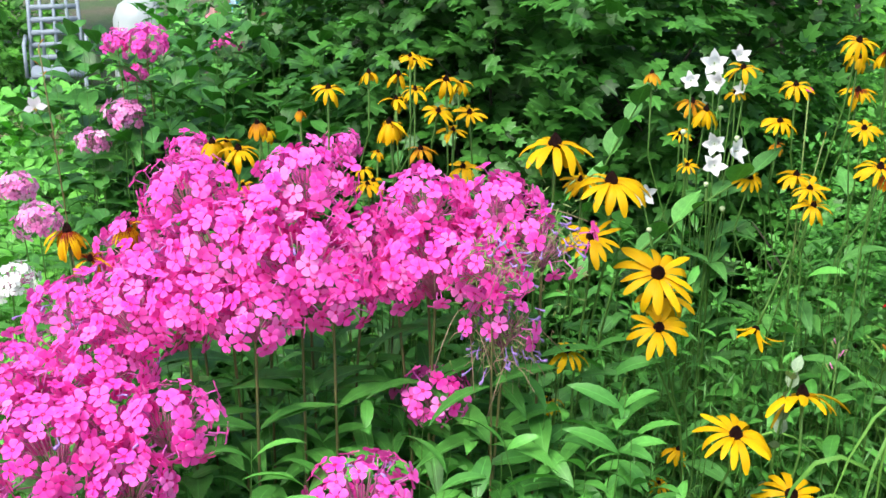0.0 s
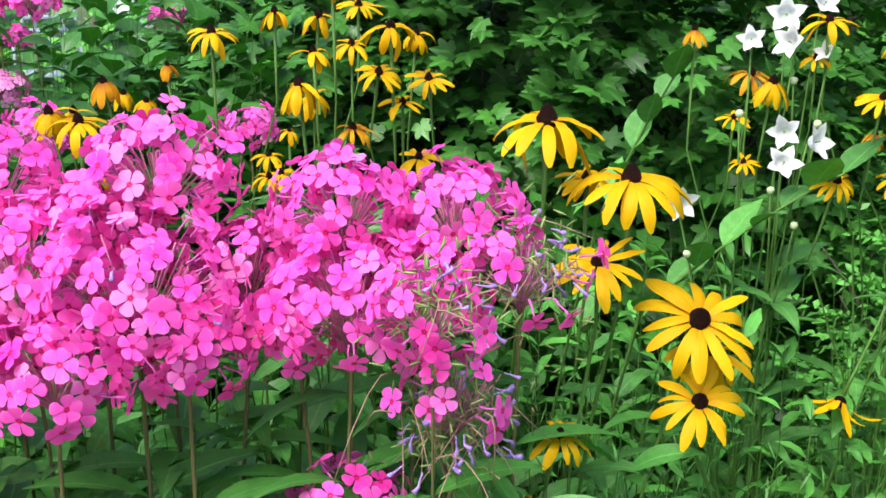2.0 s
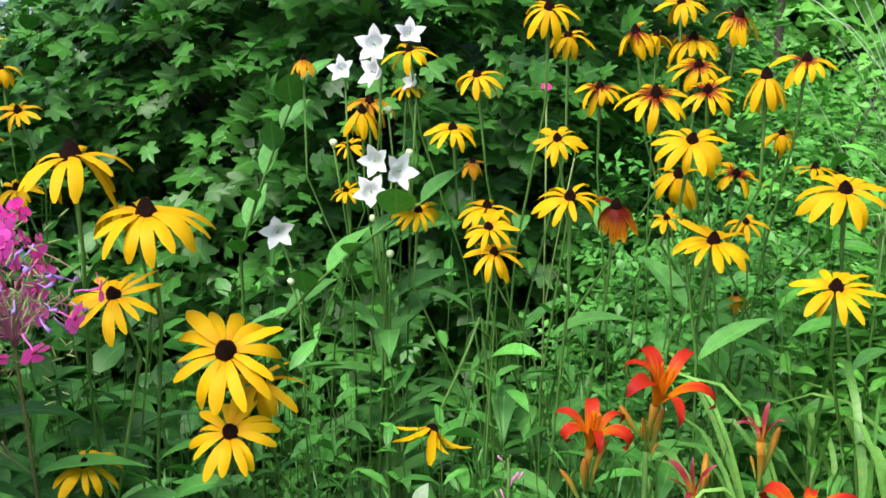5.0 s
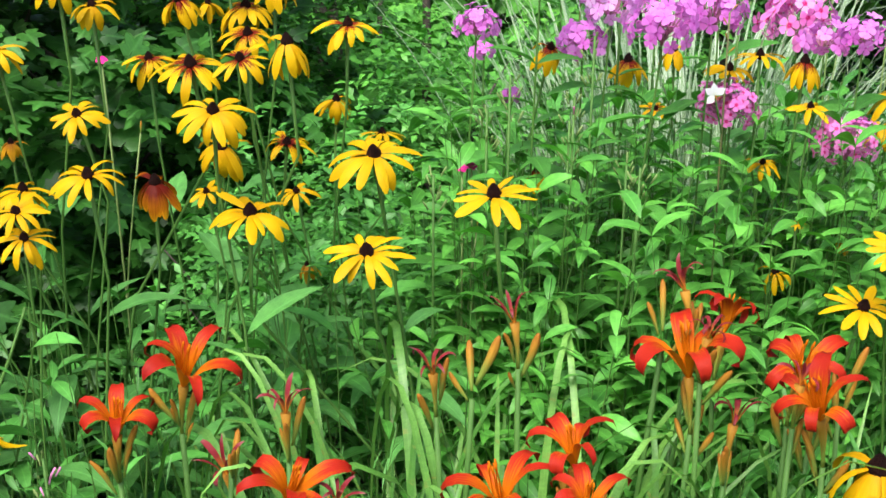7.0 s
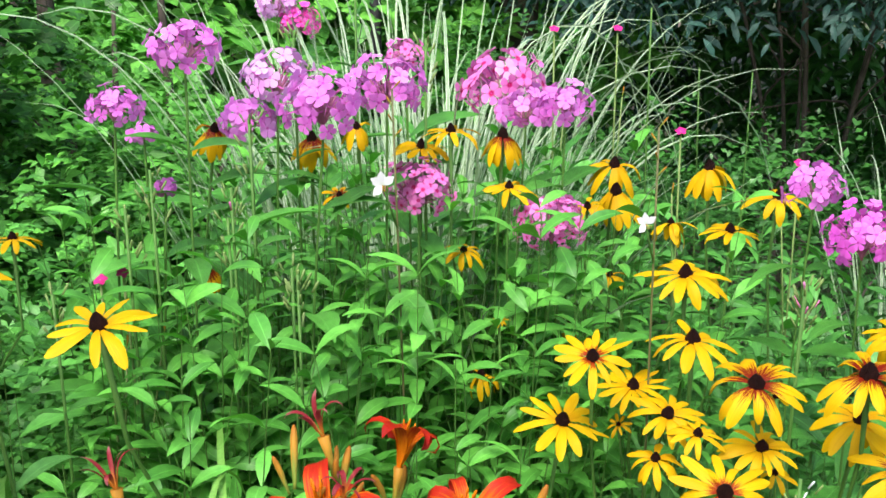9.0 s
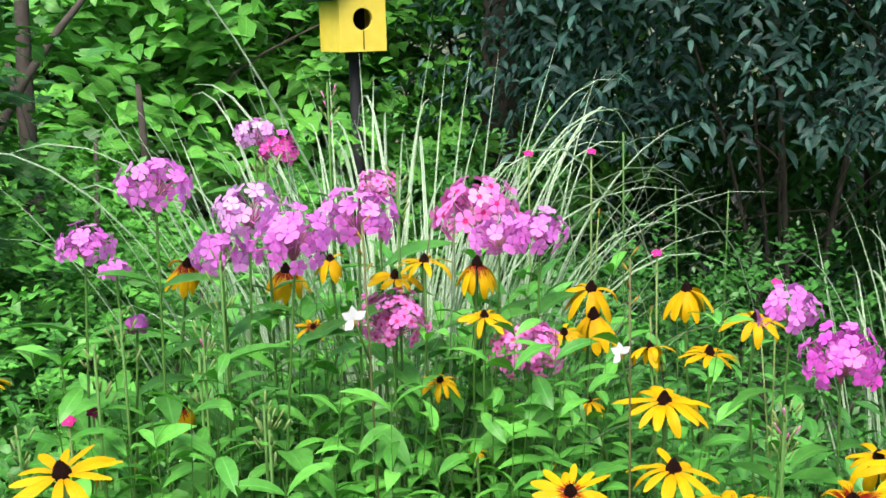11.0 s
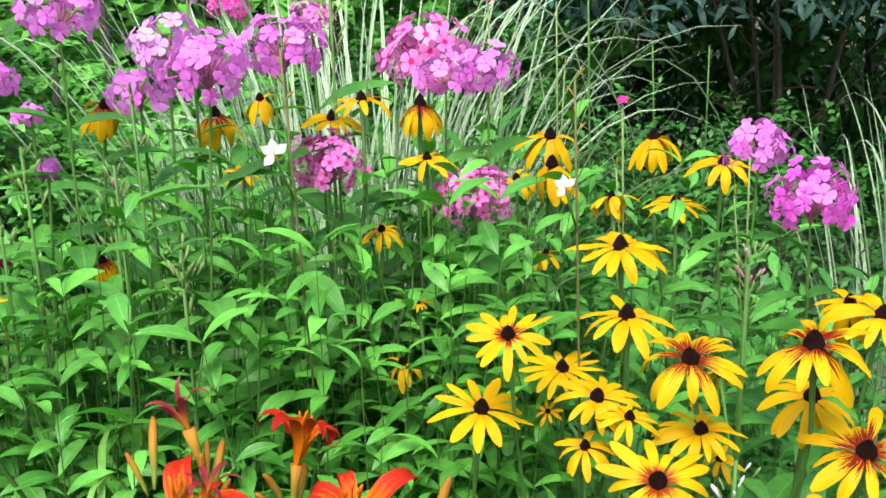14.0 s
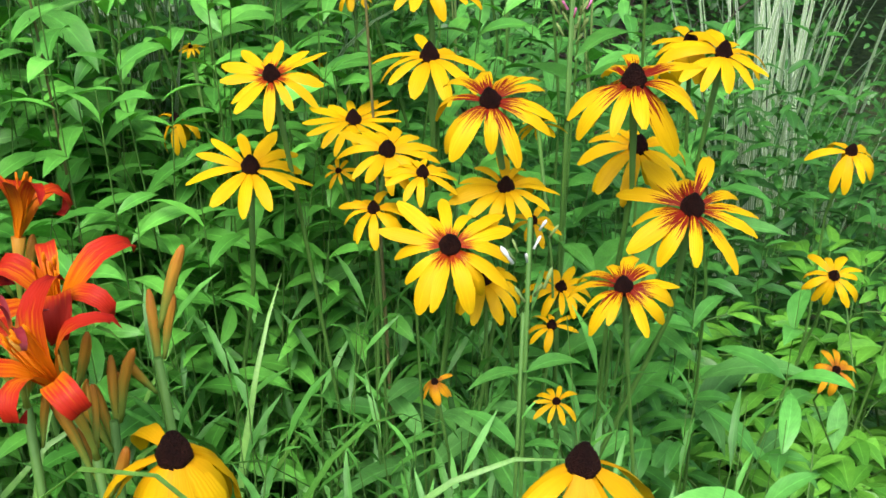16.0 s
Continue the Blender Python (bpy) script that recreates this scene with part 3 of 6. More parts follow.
TEPALS = [tepal_mesh(M_LILY, s, b) for s, b in ((1, -1.9), (2, -2.6), (3, -1.3), (7, -3.2))]
OLD_TEPALS = [tepal_mesh(M_LILY_OLD, s, b) for s, b in ((4, -0.6), (5, -1.6), (6, 0.5), (8, -2.4))]
STAMEN = mesh_of("stamen", *tube_data([(0, 0, 0), (0.3, 0, 0.06), (0.6, 0, 0.2), (0.62, 0, 0.21), (0.70, 0, 0.25)], [0.010, 0.009, 0.008, 0.018, 0.012], 5), M_LILY)


def ribbed_bud(bow, fat):
    """A slim bud along x, one long, with six soft ribs."""
    line = [(0, 0, 0), (0.12, 0, bow * 0.1), (0.3, 0, bow * 0.5), (0.55, 0, bow), (0.8, 0, bow * 0.9), (0.93, 0, bow * 0.6), (1.0, 0, bow * 0.4)]
    v, f = tube_data(line, [0.028 * fat, 0.038 * fat, 0.055 * fat, 0.072 * fat, 0.072 * fat, 0.052 * fat, 0.022 * fat], 12)
    for i, p in enumerate(v):
        mid = Vector(line[i // 12])
        v[i] = mid + (p - mid) * (1.0 if i % 2 else 0.82)
    return mesh_of("bud", v, f, M_BUD, [(p[0], (i % 12) / 12) for i, p in enumerate(v)])


BUDS = [ribbed_bud(0.02, 1.0), ribbed_bud(0.06, 0.9), ribbed_bud(-0.03, 1.15)]


def daylily(x, y, z, r, open_, lean=None):
    """A daylily scape: open_ 1 bears a flower, 0 a withered one, 2 buds alone; r: the reach of a tepal."""
    base = Vector((x + rng.uniform(-0.03, 0.03), y + rng.uniform(-0.02, 0.06), 0))
    head = Vector((x, y, z)) - base
    what = ("withered dark red daylily flower with slim buds", "orange-red daylily flower with recurved tepals and slim buds", "daylily scape with long orange-brown buds")[open_]
    root = thing("daylily", base, what, "flower", "daylilies in the bed")
    out = toward_eye(x, y, 2.2)
    axis = (Vector((0, 0, 1)) + (Vector((*lean, 0)) if lean else out * rng.uniform(0.1, 0.5))).normalized()
    fork = head - axis * r * (1.5 if open_ < 2 else 0.8) - Vector((0, 0, 0.02))
    pts = arc((0, 0, 0), fork, (0, 0, fork.z * 0.5), 8)
    part("scape", mesh_of("scape", *tube_data(pts, 0.0022, 6), M_STEM), root)
    throat = head - axis * r * 0.75
    if open_ < 2:
        part("flower_tube", mesh_of("flower_tube", *tube_data(arc(fork, throat, (0, 0, 0.012), 5), [0.0016, 0.0015, 0.0018, 0.0026, 0.0040], 7), M_BUD, [(k // 7 * 0.2, k % 7 / 7) for k in range(35)]), root)
        fr = Matrix.Translation(throat) @ axis_turn(axis, rng.uniform(0, 6))
        bank = TEPALS if open_ else OLD_TEPALS
        for k in range(6):
            long = r * (2.0 if open_ else 1.35) * rng.uniform(0.85, 1.1)
            part("tepal", bank[rng.randrange(4)], root, fr @ Matrix.Rotation(k * math.pi / 3 + rng.uniform(-0.15, 0.15), 4, "Z") @ Matrix.Translation((r * 0.05, 0, 0)) @ Matrix.Rotation(rng.uniform(-0.15, 0.25), 4, "Y") @ Matrix.Diagonal((long, long * (0.75 if k % 2 else 1.05) * (1.0 if open_ else 0.6), long, 1)))
        if open_:
            for k in range(6):
                part("stamen", STAMEN, root, fr @ Matrix.Rotation(k * 1.047 + 0.4, 4, "Z") @ Matrix.Rotation(-1.2 + rng.uniform(-0.15, 0.15), 4, "Y") @ Matrix.Diagonal((r * 1.7, r * 1.7, r * 1.7, 1)))
    for k in range(rng.randint(3, 5)):
        a = rng.uniform(0, 6.28)
        long = rng.choice((0.018, 0.028, 0.034, 0.038)) if open_ < 2 else rng.choice((0.026, 0.034, 0.038, 0.042))
        part("bud", BUDS[rng.randrange(3)], root, at(fork + Vector((math.cos(a) * 0.003, math.sin(a) * 0.003, rng.uniform(-0.022, 0.016))), aim((math.cos(a) * 0.6, math.sin(a) * 0.7, rng.uniform(0.9, 2.4))), long), "green bud turning orange-brown")
    return root


def arching_blade(name, half, bow, mat, seed, twist=0.6, power=1.8, n=17):
    """A grass-like blade that rises and arches over: its apex is one high, half: its half width, bow: radians it turns through."""
    r = random.Random(seed)
    s = np.linspace(0, 1, n)
    a = 1.5 - bow * s ** power
    x = np.concatenate([[0], np.cumsum(np.cos(a[1:]))])
    z = np.concatenate([[0], np.cumsum(np.sin(a[1:]))])
    x, z = x / z.max(), z / z.max()
    verts, faces, uvs = [], [], []
    for i in range(n):
        w = half * min(1.0, 0.6 + 3 * s[i]) * (1 - s[i] ** 3) ** 0.8 + half * 0.03
        t = twist * s[i]
        for j in (-1, 0, 1):
            lift = abs(j) * w * 0.3
            verts.append((x[i] - math.sin(a[i]) * (lift + j * w * math.sin(t)), j * w * math.cos(t), z[i] + math.cos(a[i]) * (lift + j * w * math.sin(t))))
            uvs.append((s[i], 0.5 + j * 0.5))
        if i:
            o = (i - 1) * 3
            for j in (0, 1):
                faces += [(o + j, o + j + 1, o + 4 + j), (o + j, o + 4 + j, o + 3 + j)]
    return mesh_of(name, verts, faces, mat, uvs)


STRAPS = [arching_blade("strap_leaf", 0.0043, (1.2, 1.9, 2.5, 3.0, 1.5, 2.2)[k], M_STRAP, 90 + k, (0.5, -0.4, 0.2, -0.7, 0.9, -0.2)[k]) for k in range(6)]


def daylily_clump(x, y, n, reach):
    root = thing("daylily_clump", (x, y, 0), "arching green daylily leaves in a clump on the soil", "plant", "daylily clumps")
    for k in range(n):
        a = rng.uniform(0, 6.28)
        long = reach * rng.uniform(0.85, 1.0)
        part("leaf", STRAPS[rng.randrange(6)], root, Matrix.Translation((rng.uniform(-0.05, 0.05), rng.uniform(-0.05, 0.05), 0)) @ Matrix.Rotation(a, 4, "Z") @ Matrix.Rotation(rng.uniform(-0.05, 0.3), 4, "Y") @ Matrix.Diagonal((long * rng.uniform(0.16, 0.36), rng.uniform(0.65, 1.05), long * rng.uniform(0.93, 1.0), 1)))
    return root


def bell_mesh(seed):
    """A five-pointed open bell, one across at the points; z looks out of the mouth."""
    r = random.Random(seed)
    verts, faces, uvs = [], [], []
    n = 20
    for i, (rad, z) in enumerate(((0.07, -0.42), (0.26, -0.36), (0.36, -0.18), (0.44, 0.02), (0.66, 0.12))):
        for k in range(n):
            a = 2 * math.pi * k / n
            tip = 0.5 + 0.5 * math.cos(5 * a)
            rr = rad if i < 3 else rad * (0.92 + 0.1 * tip) if i == 3 else 0.50 + 0.40 * tip ** 1.2
            zz = z - (0.10 * (1 - tip) if i == 4 else 0) + (0.10 * tip if i == 4 else 0) + r.uniform(-0.01, 0.01)
            verts.append((rr * math.cos(a), rr * math.sin(a), zz))
            uvs.append((i / 4, 0.5 + 0.5 * math.sin(2.5 * a)))
    for i in range(4):
        for k in range(n):
            faces.append((i * n + k, i * n + (k + 1) % n, (i + 1) * n + (k + 1) % n, (i + 1) * n + k))
    faces.append(tuple(range(n))[::-1])
    return mesh_of("bell", verts, faces, M_BELL, uvs)


BELLS = [bell_mesh(s) for s in range(2)]
def _bud():
    v, f = tube_data([(0, 0, 0), (0, 0, 0.2), (0, 0, 0.6), (0, 0, 0.9), (0, 0, 1.0)], [0.15, 0.40, 0.52, 0.36, 0.05], 10)
    return mesh_of("balloon_bud", v, f, plain_material("pale_bud", (0.36, 0.48, 0.24), (0.52, 0.60, 0.38), 0.5, 50.0, 0.1))
BALLOON = _bud()
STIGMA = mesh_of("stigma", *tube_data([(0, 0, -0.3), (0, 0, 0.0), (0, 0, 0.06)], [0.03, 0.03, 0.08], 6), M_CALYX)


def balloon_flower(x, y, z, r):
    base = Vector((0.36 + rng.uniform(-0.04, 0.04), 1.52 + rng.uniform(-0.03, 0.03), 0))
    head = Vector((x, y, z)) - base
    root = thing("balloon_flower", base, "white five-pointed balloon flower with pale round bud", "flower", "balloon flowers")
    out = toward_eye(x, y, 1.0)
    axis = (out * 0.8 + Vector((0, 0, rng.uniform(-0.1, 0.7)))).normalized()
    low = head - axis * r * 0.8
    pts = arc((0, 0, 0), low, (head.x * 0.2, head.y * 0.2, head.z * 0.7), 9)
    part("stem", mesh_of("stem", *tube_data(pts, [0.0015] * 5 + [0.001] * 4, 6), M_STEM), root)
    part("bell", BELLS[rng.randrange(2)], root, at(head, axis_turn(axis, rng.uniform(0, 6)), r * 1.4), "white papery bell")
    part("stigma", STIGMA, root, at(head, axis_turn(axis), r))
    if rng.random() < 0.6:
        p = pts[7] + Vector((rng.uniform(-0.015, 0.015), rng.uniform(-0.02, 0.0), 0.02))
        part("bud_stalk", mesh_of("bud_stalk", *tube_data(arc(pts[6], p, (0, 0, 0.01), 4), 0.001, 5), M_STEM), root)
        part("bud", BALLOON, root, at(p, None, 0.0075), "pale green balloon bud")
    for k in range(9):
        q = pts[2 + k // 2].lerp(pts[3 + k // 2], 0.5 * (k % 2))
        a = rng.uniform(0, 6.28)
        part("leaf", LEAF_CONE[rng.randrange(4)], root, at(q, aim((math.cos(a), math.sin(a), 0.6)), rng.uniform(0.045, 0.085)))
    return root


GAURA_PETAL = mesh_of("gaura_petal", *blade_shape((0.03, 0.12, 0.24, 0.30, 0.27, 0.14, 0.02), 0.1, 0.2, 0.1, 0.3)[:2], M_BELL, blade_shape((0.03, 0.12, 0.24, 0.30, 0.27, 0.14, 0.02), 0.1, 0.2)[2])


def gaura(x, y, z, r):
    base = Vector((x + 0.03, y + 0.04, 0))
    head = Vector((x, y, z)) - base
    root = thing("gaura", base, "white four-petalled gaura flower on a thin wand", "flower", "gaura wands")
    pts = arc((0, 0, 0), head + Vector((0.01, 0.005, 0.07)), (0, 0, head.z * 0.6), 10)
    part("stem", mesh_of("stem", *tube_data(pts, [0.0013] * 7 + [0.0009] * 3, 5), M_STEM_DARK), root)
    out = toward_eye(x, y, 0.4)
    fr = at(head, axis_turn((out + Vector((0, 0, 0.3))).normalized(), 0.3), r)
    part("flower_stalk", mesh_of("flower_stalk", *tube_data([pts[8], head], 0.0008, 4), M_STEM), root)
    for a in (0.2, 1.3, 2.2, 3.5):
        part("petal", GAURA_PETAL, root, fr @ Matrix.Rotation(a, 4, "Z"))
    for k in range(5):
        part("stamen", STAMEN, root, fr @ Matrix.Rotation(4.2 + k * 0.3, 4, "Z") @ Matrix.Rotation(-0.4, 4, "Y") @ Matrix.Diagonal((0.8, 0.8, 0.8, 1)))
    for k in range(4):
        part("bud", BUDS[0], root, at(pts[9] - Vector((0, 0, 0.012 * k)), aim((math.cos(k * 2), math.sin(k * 2), 1.0)), 0.010), "small greenish bud")
    return root


LYCHNIS = mesh_of("campion_petal", *blade_shape((0.05, 0.2, 0.36, 0.42, 0.3, 0.05), 0.1, -0.2, 0.1, 0.25)[:2], M_CAMPION)


def lychnis(x, y, z):
    base = Vector((x + rng.uniform(-0.02, 0.02), y + 0.02, 0))
    head = Vector((x, y, z)) - base
    root = thing("rose_campion", base, "tiny crimson rose campion on a grey forked stem", "flower", "rose campions")
    pts = arc((0, 0, 0), head, (0.02, 0, head.z * 0.6), 8)
    part("stem", mesh_of("stem", *tube_data(pts, 0.0011, 5), M_CALYX), root)
    fork = pts[6] + Vector((rng.uniform(-0.03, 0.03), 0, 0.05))
    part("side_stem", mesh_of("side_stem", *tube_data(arc(pts[5], fork, (0, 0, 0.03), 5), 0.0009, 5), M_CALYX), root)
    part("seed_capsule", BUDS[2], root, at(fork, aim((0.1, 0, 1)), 0.012), "grey-green seed capsule")
    out = toward_eye(x, y)
    for k in range(5):
        part("petal", LYCHNIS, root, at(head, axis_turn(out * 0.6 + Vector((0, 0, 1)), k * 1.257), 0.0062))
    return root


def weed_stalk(x, y, z, label):
    """A tall thin stalk set with fine upright leaves."""
    root = thing("weed_stalk", (x, y, 0), label, "weed", "tall weeds")
    pts = arc((0, 0, 0), (rng.uniform(-0.02, 0.02), 0, z), (0, 0, z * 0.5), 9)
    part("stem", mesh_of("stem", *tube_data(pts, [0.0016] * 5 + [0.001] * 4, 5), M_STEM), root)
    for k in range(24):
        s = 0.45 + 0.55 * k / 24
        p = Vector((0, 0, 0)).lerp(pts[-1], s)
        a = k * 2.4
        part("leaf", NEEDLES[k % 2], root, at(p, aim((math.cos(a), math.sin(a), 1.2)), 0.045 * (1.25 - s)))
    return root


def bud_spire(x, y, z, kind):
    """A loose spire of unopened phlox buds."""
    base = Vector((x, y + 0.02, 0))
    root = thing("phlox_in_bud", base, "slender phlox stem with small pointed unopened buds", "flower", "phlox in bud")
    top = Vector((x, y, z)) - base
    pts = arc((0, 0, 0), top, (0, 0, z * 0.5), 8)
    part("stem", mesh_of("stem", *tube_data(pts, 0.0013, 5), M_STEM), root)
    for k in range(11):
        a = k * 2.4 + rng.uniform(-0.4, 0.4)
        out = Vector((math.cos(a), math.sin(a), 0)) * rng.uniform(0.002, 0.010)
        p = top + out - Vector((0, 0, rng.uniform(0.0, 0.045)))
        col = kind if rng.random() < 0.3 else "green"
        part("bud", BUDLET[col], root, at(p, aim((math.cos(a) * 0.6, math.sin(a) * 0.6, 1.0)), rng.uniform(0.007, 0.012)))
    for k in range(5):
        s = 0.9 - 0.1 * k
        p = pts[0].lerp(top, s)
        for side in (0, math.pi):
            part("leaf", LEAF_BRIGHT[rng.randrange(4)], root, at(p, aim((math.cos(k * 1.57 + side), math.sin(k * 1.57 + side), 0.4)), 0.035 + 0.014 * k))
    return root


NEEDLES = leaf_meshes("fine_leaf", NARROW, M_LEAF_BRIGHT, 2, 0.2, -0.2)
_bv, _bf = tube_data([(0, 0, 0), (0.4, 0, 0), (0.6, 0, 0), (0.85, 0, 0), (1, 0, 0)], [0.09, 0.07, 0.11, 0.10, 0.02], 6)
BUDLET = {"pink": mesh_of("budlet_pink", _bv, _bf, M_PINK, [(0.9, 0.5)] * len(_bv)), "white": mesh_of("budlet_white", _bv, _bf, M_WHITE, [(0.9, 0.5)] * len(_bv)), "green": mesh_of("budlet_green", _bv, _bf, M_CALYX)}


# ---- ground ----
def ground_material():
    m, nt, b = material("soil_and_turf", 0.9)
    tc = nt.nodes.new("ShaderNodeTexCoord")
    big = noise_out(nt, 0.9, 4.0, tc.outputs["Object"])
    fine = noise_out(nt, 55.0, 6.0, tc.outputs["Object"])
    soil = ramp(nt, fine, (0.3, (0.06, 0.042, 0.028)), (0.7, (0.17, 0.125, 0.085)))
    turf = ramp(nt, fine, (0.3, (0.025, 0.055, 0.012)), (0.7, (0.07, 0.12, 0.03)))
    nt.links.new(mix(nt, ramp(nt, big, (0.40, (0, 0, 0)), (0.55, (1, 1, 1))), soil, turf), b.inputs["Base Color"])
    bump = node(nt, "ShaderNodeBump", Strength=0.8, Distance=0.02)
    nt.links.new(fine, bump.inputs["Height"])
    nt.links.new(bump.outputs[0], b.inputs["Normal"])
    return m


def make_ground():
    bm = bmesh.new()
    xs = [-400, -60, -15, -6] + [-3 + 0.1 * i for i in range(71)] + [7, 15, 60, 400]
    ys = [-400, -60, -15, -4] + [-1.5 + 0.1 * i for i in range(71)] + [8, 15, 60, 400]
    grid = [[bm.verts.new((x, y, 0.03 * noise.noise(Vector((x * 2.1, y * 2.1, 0))) + 0.012 * noise.noise(Vector((x * 9, y * 9, 3))) - 0.01)) for x in xs] for y in ys]
    for j in range(len(ys) - 1):
        for i in range(len(xs) - 1):
            bm.faces.new((grid[j][i], grid[j][i + 1], grid[j + 1][i + 1], grid[j + 1][i]))
    me = bpy.data.meshes.new("ground")
    bm.to_mesh(me)
    bm.free()
    me.materials.append(ground_material())
    me.polygons.foreach_set("use_smooth", [True] * len(me.polygons))
    return tagged(new("ground", me), "dark garden soil with patches of low turf", "ground", "", "structure")


make_ground()


# ---- masses of leaves ----
def turns(direction, up, size, roll):
    """Turn matrices (n, 3, 3) with local x along direction and local z near up."""
    x = direction / np.linalg.norm(direction, axis=1, keepdims=True)
    y = np.cross(up, x)
    y /= np.maximum(np.linalg.norm(y, axis=1, keepdims=True), 1e-6)
    z = np.cross(x, y)
    c, s = np.cos(roll)[:, None], np.sin(roll)[:, None]
    y2, z2 = y * c + z * s, z * c - y * s
    return np.stack([x, y2, z2], axis=2) * size[:, None, None]


def sprig_bed(name, label, category, spots, height, count, size, template, mat, lean=0.15, low=0.1, rise=0.35, stem_mat=None, thick=0.0008, pairs=True):
    """Many leafy upright shoots as one mass: spots is a list of (x, y). Leaves and stems are its two parts."""
    root = thing(name, (0, 0, 0), label, category, "", "stuff")
    place, way, sizes, stems = [], [], [], []
    for x, y in spots:
        h = rng.uniform(*height)
        a = rng.uniform(0, 6.28)
        tip = Vector((x + math.cos(a) * lean * h * rng.random(), y + math.sin(a) * lean * h * rng.random(), h))
        foot = Vector((x, y, -0.01))
        pts = arc(foot, tip, (0, 0, h * 0.5), 5)
        stems.append(tube_data(pts, [thick, thick, thick * 0.9, thick * 0.8, thick * 0.4], 4, False))
        n = rng.randint(*count)
        a0 = rng.uniform(0, 6.28)
        for k in range(n):
            s = low + (1 - low) * (k + rng.random() * 0.6) / n
            p = foot * (1 - s) ** 2 + (foot + Vector((0, 0, h * 0.5))) * 2 * s * (1 - s) + tip * s * s
            b = a0 + k * (1.571 if pairs else 2.4) + rng.uniform(-0.4, 0.4)
            for side in ((0, math.pi) if pairs else (0,)):
                place.append(p)
                up = rise + 0.9 * max(0, s - 0.8) * 4 + rng.uniform(-0.3, 0.3)
                way.append((math.cos(b + side), math.sin(b + side), up))
                sizes.append(rng.uniform(*size) * (1.1 - 0.45 * s))
    n = len(place)
    place, way = np.array(place, dtype=float), np.array(way, dtype=float)
    up = np.tile((0.0, 0.0, 1.0), (n, 1)) + nrg.normal(0, 0.15, (n, 3))
    tm = turns(way, up, np.array(sizes), nrg.normal(0, 0.3, n))
    part("foliage", cloud_mesh(name + "_foliage", *template, tm, place, mat), root)
    part("stems", mesh_of(name + "_stems", *joined(stems), stem_mat or M_STEM), root)
    return root


def palmate_bed(name, label, spots, height, size, mat):
    """Stems whose leaves are split into five pointed leaflets on a common stalk."""
    root = thing(name, (0, 0, 0), label, "foliage", "", "stuff")
    place, way, sizes, stems = [], [], [], []
    for x, y in spots:
        h = rng.uniform(*height)
        top = Vector((x + rng.uniform(-0.06, 0.06), y + rng.uniform(-0.06, 0.06), h * 0.8))
        stems.append(tube_data(arc((x, y, -0.01), top, (0, 0, h * 0.4), 5), 0.0018, 5, False))
        a0 = rng.uniform(0, 6.28)
        for k in range(7):
            a = a0 + k * 2.4
            foot = Vector((x, y, 0)).lerp(top, rng.uniform(0.55, 1.0))
            end = foot + Vector((math.cos(a), math.sin(a), rng.uniform(0.3, 1.3))) * rng.uniform(0.03, 0.08)
            stems.append(tube_data(arc(foot, end, (0, 0, 0.02), 4), 0.0010, 4, False))
            s = rng.uniform(*size)
            for off, back, share in ((0, 0, 1.0), (0.55, 0, 0.85), (-0.55, 0, 0.85), (0.95, 0.3, 0.72), (-0.95, 0.3, 0.72)):
                place.append(end.lerp(foot, back))
                way.append((math.cos(a + off), math.sin(a + off), rng.uniform(0.1, 0.55)))
                sizes.append(s * share)
    n = len(place)
    up = np.tile((0.0, 0.0, 1.0), (n, 1)) + nrg.normal(0, 0.15, (n, 3))
    tm = turns(np.array(way, dtype=float), up, np.array(sizes), nrg.normal(0, 0.25, n))
    part("foliage", cloud_mesh(name + "_foliage", *T_LEAFLET, tm, np.array(place, dtype=float), mat), root)
    part("stems", mesh_of(name + "_stems", *joined(stems), M_STEM), root)
    return root


